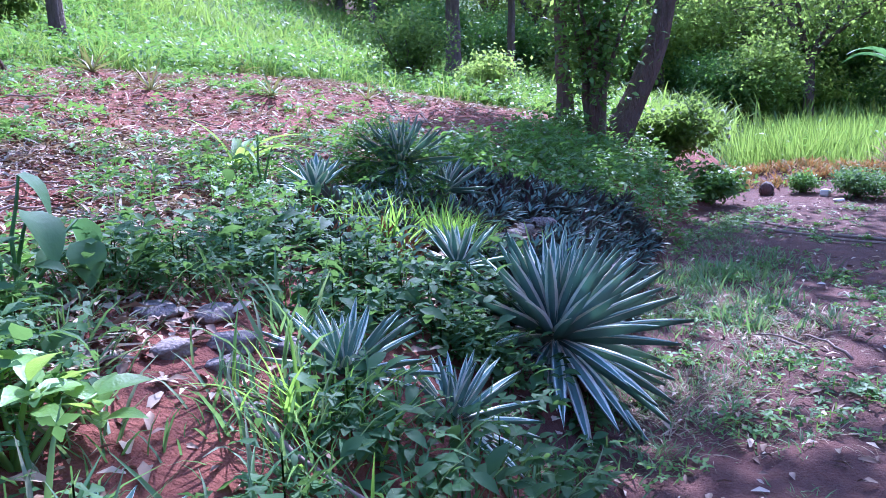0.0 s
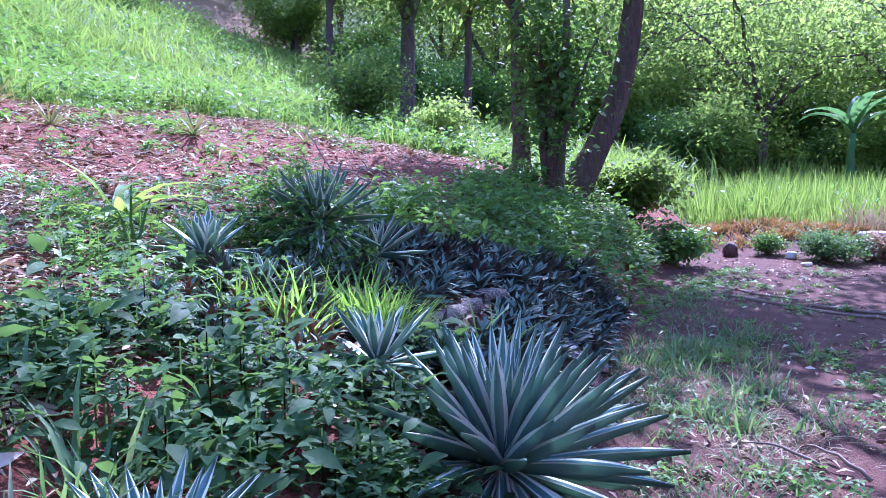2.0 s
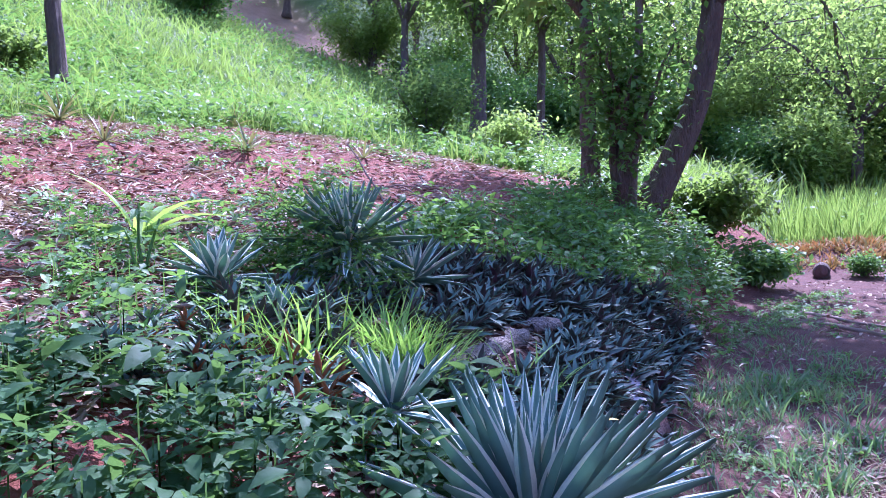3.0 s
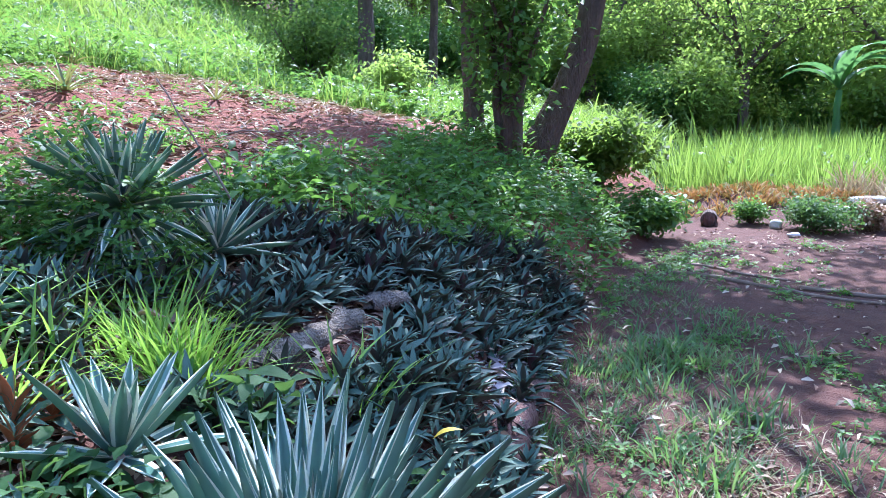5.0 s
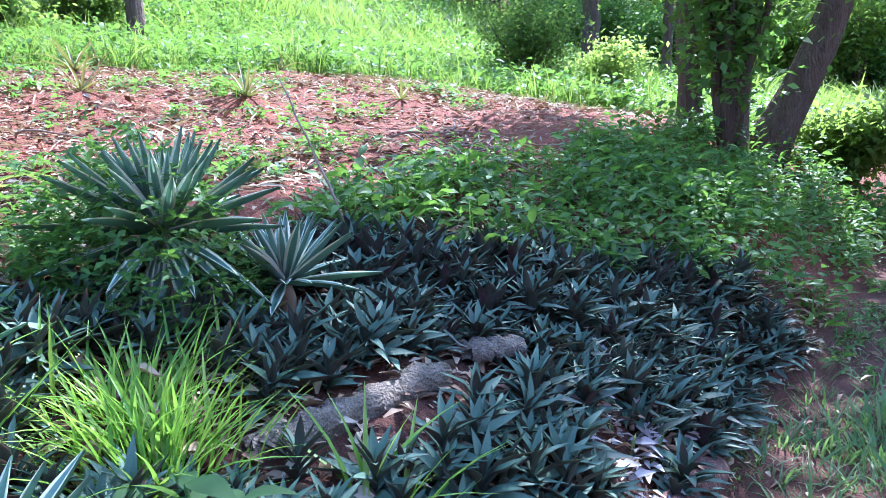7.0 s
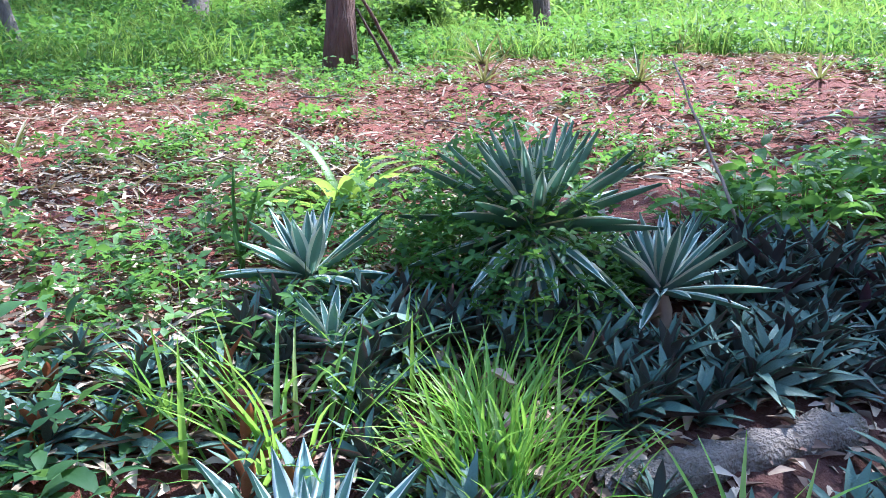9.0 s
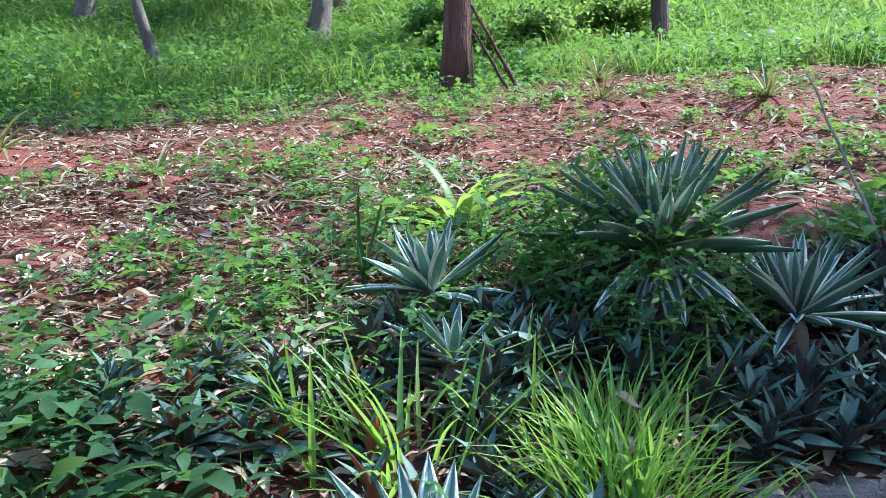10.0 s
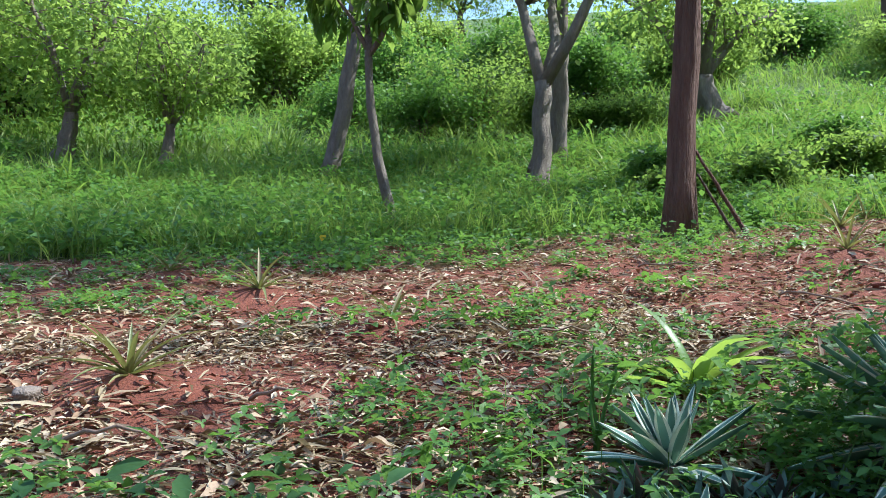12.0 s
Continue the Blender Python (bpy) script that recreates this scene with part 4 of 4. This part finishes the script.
# ---- bright grass clumps in the bed ----
CLUMPS = [("grass_clump", -0.36, 3.25, 0.19, 0.2, 300, "bright green grass clump beside the kerb block"), ("grass_clump", -0.22, 3.12, 0.09, 0.22, 110, "bright grass clump in the bed"), ("grass_clump", -0.4, 1.02, 0.16, 0.22, 60, "bright green grass clump in front of the agaves"), ("grass_clump", 0.15, 3.35, 0.1, 0.26, 26, "sparse grass clump among oyster plants"), ("grass_clump", -0.55, 2.85, 0.14, 0.26, 64, "arching pale grass clump in the bed"), ("grass_clump", -0.05, 0.8, 0.12, 0.2, 50, "grass clump at the edge of the bed"), ("grass_clump", -0.72, 2.72, 0.06, 0.22, 22, "thin grass clump among red leaves")]
BLADES = []
for c in (0.1, 0.25, 0.45, 0.7):
    v, q = blade(6, [0.02, 0.026, 0.024, 0.02, 0.012, 0.002], [-c * (i / 5) ** 2.2 for i in range(6)], 0.5)
    BLADES.append(mesh_of("blade", v, q, GRASS_CLUMP))
for k, (name, x, y, r, h, n, label) in enumerate(CLUMPS):
    rs = np.random.RandomState(300 + k)
    root = empty(name, at_ground(x, y), label, "grass", "bright grass clumps")
    for j in range(n):
        dx, dy = rs.randn(2) * r * 0.5
        s = h * (0.5 + 0.75 * rs.rand())
        m = Matrix.Translation((dx, dy, float(land(x + dx, y + dy)) - root.location.z - 0.01)) @ Matrix.Rotation(math.atan2(dy, dx) + rs.randn() * 0.9, 4, "Z") @ Matrix.Rotation(-min(1.5, 1.2 + 0.22 * rs.randn()), 4, "Y") @ Matrix.Diagonal((s, s * 0.9, s, 1))
        child("blade", BLADES[rs.randint(0, 4)], root, m)

# ---- weeds ----
W3 = spread(250, -1.6, 0.3, -1.5, 2.45, lambda x, y: (depth(x, y) > 0.2) * (depth(x, y) < 1.5) * (0.35 + 0.65 * patchy(x, y, 1.2, 3)) * (np.hypot(x - 0.22, y - 2.5) > 0.34) * (np.hypot(x + 0.1, y - 1.51) > 0.2) * (np.hypot(x + 0.4, y - 1.36) > 0.2) * (np.hypot(x + 0.72, y - 1.2) > 0.34) * (np.hypot(x + 0.62, y - 0.8) > 0.3) * (np.hypot(x + 0.22, y - 2.72) > 0.18), 31)
stuff("weeds", weeds(W3, 22, 0.13, 0.2, 0.055, TREFOIL, 32) + weeds(W3[:150], 16, 0.13, 0.24, 0.07, OVATE, 132), WEED_DARK, "dark green leafy weeds on the shaded bank", "weeds")
W1 = spread(560, -1.2, 3.0, 4.6, 10.2, lambda x, y: (depth(x, y) > np.interp(y, [4.6, 4.9, 5.4, 6.1, 6.5], [1.35, 0.98, 0.6, 0.4, 0.02])) * (depth(x, y) < 1.75) * (0.4 + 0.6 * patchy(x, y, 1.0, 1)), 33)
stuff("weeds", weeds(W1[::2], 40, 0.17, 0.22, 0.07, LEAF, 34), WEED, "leafy green weeds below the shade tree", "weeds")
stuff("weeds", weeds(W1[1::2], 34, 0.17, 0.26, 0.07, OVATE, 134), WEED, "broad green weeds below the shade tree", "weeds")
W2 = spread(46, -2.0, -0.75, 2.3, 3.75, lambda x, y: 0.25 + 0.75 * patchy(x, y, 1.6, 2), 35)
stuff("weeds", weeds(W2, 24, 0.11, 0.2, 0.055, TREFOIL, 36), WEED, "light green clover-leaved weeds beside the small agaves", "weeds")
W4 = spread(290, -7.6, -1.2, 0.2, 9.4, lambda x, y: (1 - meadow(x, y)) * patchy(x, y, 0.9, 4) ** 2, 37)
stuff("weeds", weeds(W4, 20, 0.13, 0.15, 0.065, TREFOIL, 38), WEED, "small green weeds scattered over the litter", "weeds")
W5 = spread(300, -7.8, -4.5, 1.0, 8.0, lambda x, y: np.clip((-5.0 - x) / 2, 0, 1) * (0.3 + 0.7 * patchy(x, y, 0.8, 7)), 39)
stuff("weeds", weeds(W5, 16, 0.16, 0.22, 0.06, LEAF_FAR, 40), WEED, "green weeds along the foot of the meadow", "weeds")
rs = np.random.RandomState(44)
n = 1250
a, b = rs.rand(n) * 6.28, rs.rand(n) ** 0.5
vine = np.stack([-0.72 + np.cos(a) * b * 0.36, 3.68 + np.sin(a) * b * 0.3, np.zeros(n)], -1)
vine[:, 2] = land(vine[:, 0], vine[:, 1]) + 0.06 + (0.5 - 0.42 * b * b) * rs.rand(n) ** 0.7
vine2 = vine[:450] + [-0.3, -0.12, -0.06]
runners = [tube(bent((-0.72 + 0.36 * math.cos(k), 3.68 + 0.3 * math.sin(k), float(land(-0.72 + 0.36 * math.cos(k), 3.68 + 0.3 * math.sin(k)))), (-0.72 + 0.1 * math.cos(k + 2), 3.62, 1.33), 6, 0.12, rs, 0.06), np.full(6, 0.0025), 4) for k in range(12)]
v, q = join([strew(TREFOIL, np.concatenate([vine, vine2]), rs.rand(n + 450) * 6.28, rs.randn(n + 450) * 0.4, rs.randn(n + 450) * 0.4, 0.038 + 0.022 * rs.rand(n + 450))] + runners)
tagged(new("creeper", mesh_of("creeper", v, q, WEED)), "clover-leaved green creeper climbing over the agave", "creeper", kind="stuff")

W7 = spread(110, -0.7, 0.45, 0.9, 2.6, lambda x, y: (depth(x, y) > -0.12) * (np.hypot(x + 0.72, y - 1.2) > 0.3) * (np.hypot(x - 0.22, y - 2.5) > 0.2) * (np.hypot(x + 0.1, y - 1.51) > 0.14) * (np.hypot(x + 0.4, y - 1.36) > 0.14), 47)
stuff("weeds", weeds(W7, 18, 0.11, 0.13, 0.06, OVATE, 48), WEED_DARK, "low dark weeds round the agaves", "weeds")
W6 = spread(120, -1.3, 0.25, -0.8, 1.7, lambda x, y: (depth(x, y) > 0.0) * (0.3 + 0.7 * patchy(x, y, 1.5, 8)) * (np.hypot(x + 0.1, y - 1.51) > 0.17) * (np.hypot(x + 0.4, y - 1.36) > 0.17), 45)
stuff("bank_grass", [tufts(W6, 16, 0.06, 0.17, SHORT, 46, 0.95, 0.8)], GRASS_SHADE, "short grass tufts on the shaded bank", "grass")

# ---- path edge ----
G1 = spread(900, -0.2, 3.4, 1.0, 8.2, lambda x, y: (depth(x, y) < 0.05) * (depth(x, y) > -1.0) * np.clip(1.2 + depth(x, y), 0, 1) * patchy(x, y, 1.3, 6), 51)
G4 = np.concatenate([np.random.RandomState(57).randn(32, 2) * [0.3, 0.22] + c for c in ([1.75, 5.7], [1.25, 5.2], [1.35, 4.2])])
G4 = np.concatenate([G4, land(G4[:, 0], G4[:, 1])[:, None]], 1)
stuff("path_grass", [tufts(G1, 22, 0.06, 0.06, SHORT, 52, 0.8, 1.3), tufts(G4, 24, 0.06, 0.11, SHORT, 58, 0.95, 1.1)], GRASS_SHADE, "short grass along the edge of the path", "grass")
G2 = spread(620, 0.0, 4.2, -0.5, 9.5, lambda x, y: (depth(x, y) < 0) * (depth(x, y) > -2.2) * patchy(x, y, 1.0, 9) ** 2, 53)
stuff("path_weeds", weeds(G2, 16, 0.1, 0.05, 0.045, TREFOIL, 54), WEED, "small creeping weeds on the path", "weeds")
G3 = spread(180, 0.5, 2.4, 2.2, 5.6, lambda x, y: (depth(x, y) < -0.1) * (depth(x, y) > -1.2) * patchy(x, y, 1.7, 2) ** 2, 55)
stuff("dry_grass", [tufts(G3, 20, 0.07, 0.09, SHORT, 56, 0.35, 0.7)], STRAW, "pale trampled dry grass on the path", "grass")

# ---- litter ----
FLAT = blade(3, [0.06, 0.2, 0.02], [0.0, 0.1, 0.02], 0.5)
CHIP = blade(3, [0.03, 0.05, 0.02], [0.0, 0.06, 0.0], 0.4)


def litter(n, x0, x1, y0, y1, keep, size, seed, proto=FLAT):
    rs = np.random.RandomState(seed)
    p = spread(n, x0, x1, y0, y1, keep, seed)
    m = len(p)
    p[:, 2] += 0.004 + 0.02 * rs.rand(m)
    return strew(proto, p, rs.rand(m) * 6.28, rs.randn(m) * 0.22, rs.randn(m) * 0.4, size * (0.4 + rs.rand(m)))


def mounds(x, y):
    return np.clip(sum(np.exp(-(((x - a) / 0.36) ** 2 + ((y - b) / 0.32) ** 2)) for a, b, *_ in PINEAPPLES), 0, 0.9)


slope = lambda x, y: (1 - mounds(x, y)) * (1 - 0.75 * np.exp(-(((x + 0.4) / 1.1) ** 2 + ((y - 7.6) / 1.3) ** 2))) * (1 - meadow(x, y)) * (depth(x, y) > 1.1) * (0.3 + 0.7 * patchy(x, y, 0.7, 11))
stuff("leaf_litter", [litter(15000, -7.8, 0.2, -3, 10.5, slope, 0.066, 61), litter(8000, -3.5, -0.6, 0.5, 4.5, slope, 0.052, 62)], LITTER, "dry brown and tan leaves strewn over the slope", "leaf litter")
stuff("straw_litter", [litter(19000, -7.8, 0.2, -3, 10.5, slope, 0.13, 63, CHIP), litter(6000, -3.5, -0.6, 0.5, 4.5, slope, 0.1, 64, CHIP)], STRAW, "dry grass stalks and straw strewn over the slope", "straw")
stuff("leaf_litter", [litter(2600, -0.3, 5.5, -0.8, 10.5, lambda x, y: (depth(x, y) < 0.1) * (0.2 + 0.8 * patchy(x, y, 1.4, 3)), 0.055, 65), litter(1300, -1.2, 1.5, 2.2, 7, lambda x, y: (depth(x, y) > 0) * (depth(x, y) < 1.4), 0.07, 66), litter(3000, -1.0, 1.3, 2.6, 7, lambda x, y: (depth(x, y) > 0) * (depth(x, y) < 1.3), 0.06, 69), litter(1100, -1.8, 0.4, -1.5, 2.4, lambda x, y: (depth(x, y) > 0) * (0.2 + 0.8 * patchy(x, y, 1.4, 5)), 0.06, 68)], LITTER, "fallen leaves on the path and in the bed", "leaf litter")
stuff("leaf_litter", [litter(420, 0.3, 0.72, 4.0, 4.85, lambda x, y: 1.0 * (depth(x, y) > 0.08), 0.07, 67)], PALE_LEAF, "pale shredded leaves beside the rotten log", "leaf litter")
STICKS = [(-0.75, 6.4, 0.6, 0.5), (-0.8, 6.35, 0.5, 2.6), (-0.7, 6.45, 0.45, 1.6), (-0.6, 6.3, 0.55, -0.3), (-0.5, 6.2, 0.4, 0.9), (-0.85, 6.6, 0.5, 0.1), (-0.3, 6.15, 0.5, 2.9), (-1.1, 2.9, 0.5, 0.4), (-0.85, 3.3, 0.35, 2.2), (-1.9, 4.4, 0.6, 0.2), (-2.6, 3.4, 0.4, 1.4), (-1.3, 6.6, 0.7, 0.3), (-0.9, 6.9, 0.8, -0.5), (-0.7, 6.6, 0.6, 0.9), (-1.0, 7.1, 0.7, 1.9), (-3.0, 5.2, 0.6, 0.1), (-3.6, 3.9, 0.5, 2.6), (1.6, 3.4, 0.35, 2.5), (1.75, 3.3, 0.3, 2.2), (0.35, 4.9, 0.4, 1.9), (0.55, 4.4, 0.3, 1.6), (-2.2, 2.2, 0.3, 0.7), (-4.2, 5.0, 0.5, 0.4), (-1.9, 1.6, 0.35, 1.0), (-0.6, 0.95, 0.5, -0.4)]
for k, (x, y, s, a) in enumerate(STICKS):
    rs = np.random.RandomState(200 + k)
    e = (x + s * math.cos(a), y + s * math.sin(a))
    p = bent(at_ground(x, y, 0.02), at_ground(*e, 0.05 + 0.05 * rs.rand()), 7, 0.03, rs, 0.06)
    v, q = tube(p, np.linspace(0.009, 0.004, 7), 6, 0.3, k)
    tagged(new("stick", mesh_of("stick", v - p[0], q, TWIG)), "dry fallen stick lying on the ground", "stick", "fallen sticks").location = p[0]
for x, y, s, a, label in ((-0.51, 3.6, 0.13, 0.9, "bleached broken leaf base under the agave"), (-0.54, 3.25, 0.14, 2.4, "curled brown dead leaf on the oyster plants"), (-0.45, 3.3, 0.12, 0.3, "curled brown dead leaf on the oyster plants"), (-1.48, 2.5, 0.12, 1.0, "pale curled leaf on the litter")):
    ob = new("dead_leaf", mesh_of("dead_leaf", *blade(6, [0.1, 0.16, 0.2, 0.18, 0.1, 0.01], [0, 0.12, 0.15, 0.1, 0.02, 0.06], 0.9), PALE_LEAF if "bleached" in label else DEAD))
    ob.matrix_basis = Matrix.Translation(at_ground(x, y, 0.05)) @ Matrix.Rotation(a, 4, "Z") @ Matrix.Rotation(0.05, 4, "Y") @ Matrix.Scale(s * 0.75, 4)
    tagged(ob, label, "leaf", "dead leaves in the bed")
# roots across the path
for k, (a, b) in enumerate([((2.2, 7.9), (3.7, 6.4)), ((2.4, 8.3), (3.0, 7.6)), ((3.0, 7.2), (4.4, 6.6))]):
    rs = np.random.RandomState(230 + k)
    t = np.linspace(0, 1, 12)
    x, y = a[0] + (b[0] - a[0]) * t + 0.06 * np.sin(7 * t), a[1] + (b[1] - a[1]) * t + 0.05 * np.sin(9 * t + 1)
    v, q = tube(np.stack([x, y, land(x, y) + 0.008], -1), np.linspace(0.022, 0.01, 12), 6, 0.3, k)
    tagged(new("root", mesh_of("root", v, q, TWIG)), "bare tree root crossing the earth path", "root", "roots on the path")

# the long bare stalk leaning over the bank, and the props against the straight trunk
def stalk(name, a, b, r, mat, label, category, seed, sag=0.0):
    rs = np.random.RandomState(seed)
    p = bent(a, b, 9, sag, rs, 0.012)
    v, q = tube(p, np.linspace(r, r * 0.55, 9), 6, 0.2, seed)
    ob = new(name, mesh_of(name, v - p[0], q, mat))
    ob.location = p[0]
    return tagged(ob, label, category)


stalk("bare_stalk", at_ground(-0.46, 4.55, -0.02), (-1.05, 4.95, 1.81), 0.008, TWIG, "long bare stalk leaning over the oyster plants", "stalk", 1)
stalk("prop_stick", at_ground(-5.75, 7.2, -0.02), (-5.97, 6.74, float(land(-6.07, 6.6)) + 0.92), 0.028, BARK_RED, "wooden prop leaning against the straight trunk", "prop", 2)
stalk("prop_stick", at_ground(-5.88, 7.15, -0.02), (-5.98, 6.76, float(land(-6.07, 6.6)) + 0.68), 0.022, BARK, "thin wooden prop leaning against the straight trunk", "prop", 3)


# ---- broad-leaved plants ----
def broad_plant(name, x, y, places, size, mat, label, category, proto, seed, tilt=0.2):
    rs = np.random.RandomState(seed)
    g = at_ground(x, y, -0.02)
    root = empty(name, g, label, category)
    me = mesh_of("leaf", *proto, mat)
    for k, (dx, dy, h) in enumerate(places):
        p = bent((0, 0, 0), (dx, dy, h), 5, 0.02, rs, 0.05)
        stem = child("stem", mesh_of("stem", *tube(p, np.linspace(0.008, 0.004, 5), 6), mat), root)
        for j in range(1 if size > 0.15 else 7):
            yaw = math.atan2(dy, dx) + (0 if size > 0.15 else j * 2.4) + rs.randn() * 0.3
            s = size * (0.8 + 0.4 * rs.rand())
            m = Matrix.Translation((dx, dy, h - (0 if size > 0.15 else 0.012 * j))) @ Matrix.Rotation(yaw, 4, "Z") @ Matrix.Rotation(-(tilt + rs.randn() * 0.25), 4, "Y") @ Matrix.Rotation(rs.randn() * 0.3, 4, "X") @ Matrix.Scale(s, 4)
            child("leaf", me, stem, m)
    return root


OVAL = blade(6, [0.03, 0.16, 0.22, 0.2, 0.12, 0.01], [0, 0.05, 0.07, 0.05, 0.0, -0.08], 0.25)
HEART = blade(6, [0.24, 0.42, 0.4, 0.3, 0.16, 0.01], [0, 0.03, 0.03, -0.02, -0.1, -0.2], 0.2)
broad_plant("broad_leaved_plant", -0.82, 0.5, [(0.05, 0.0, 0.2), (-0.1, 0.1, 0.22), (0.12, 0.1, 0.14), (-0.05, -0.1, 0.18), (-0.18, -0.05, 0.2), (0.0, 0.12, 0.16)], 0.115, BROAD, "bright green broad-leaved plant lit by the sun", "plant", OVAL, 1)
broad_plant("taro_plant", -1.3, 1.15, [(0.12, -0.05, 0.3), (0.02, -0.16, 0.28), (-0.1, 0.05, 0.36), (0.16, 0.1, 0.2), (0.05, 0.02, 0.4), (-0.02, -0.08, 0.22), (0.12, 0.16, 0.26)], 0.18, TARO, "large-leaved taro standing on the bank", "plant", HEART, 2, -1.0)
broad_plant("tall_weed", -1.32, 3.15, [(0.0, 0.0, 0.34), (0.06, 0.04, 0.28), (-0.08, 0.02, 0.24)], 0.075, WEED, "tall broad-leaved weed beside the small agaves", "weed", OVAL, 3, -0.1)
broad_plant("tall_weed", -0.02, 2.98, [(0.0, 0.0, 0.24), (0.08, 0.04, 0.2), (-0.1, -0.06, 0.2), (0.05, -0.1, 0.17)], 0.1, WEED_DARK, "dark broad-leaved weed behind the large agave", "weed", OVAL, 4, 0.0)
broad_plant("tall_weed", 0.4, 3.15, [(0.0, 0.0, 0.24), (0.05, 0.03, 0.18)], 0.06, WEED, "pale green weed among oyster plants", "weed", OVAL, 5, 0.2)
for x, y, h, s, label in ((0.4, 3.34, 0.14, 0.09, "fallen yellow leaf caught in the bed"), (-7.4, 3.1, 0.12, 0.16, "yellow leaf on the slope")):
    ob = new("yellow_leaf", mesh_of("yellow_leaf", *OVAL, YELLOW))
    ob.matrix_basis = Matrix.Translation(at_ground(x, y, h)) @ Matrix.Rotation(-0.4, 4, "Y") @ Matrix.Scale(s, 4)
    tagged(ob, label, "leaf")


def banana(x, y, high, label, seed):
    rs = np.random.RandomState(seed)
    root = empty("banana_plant", at_ground(x, y, -0.05), label, "banana plant", "banana plants")
    child("stem", mesh_of("stem", *tube(bent((0, 0, 0), (0.1, 0, high * 0.5), 6, 0, rs, 0.03), np.linspace(0.13, 0.07, 6), 10, 0.15, seed), TARO), root)
    v, q = blade(10, [0.015, 0.07, 0.1, 0.11, 0.11, 0.1, 0.09, 0.075, 0.05, 0.01], [-0.5 * (i / 9) ** 2.2 for i in range(10)], 0.5)
    v[:, 0] -= 0.3 * v[:, 0] ** 3
    me = mesh_of("leaf", v, q, TARO)
    for k in range(6):
        m = Matrix.Translation((0.1, 0, high * 0.5)) @ Matrix.Rotation(k * 2.4, 4, "Z") @ Matrix.Rotation(-(0.75 + 0.65 * rs.rand()), 4, "Y") @ Matrix.Scale(high * 0.42, 4)
        child("leaf", me, root, m)


banana(8.6, 19.5, 3.9, "banana plant with broad leaves beyond the grass", 1)
banana(9.9, 18.6, 4.3, "banana plant with torn leaves beyond the grass", 2)
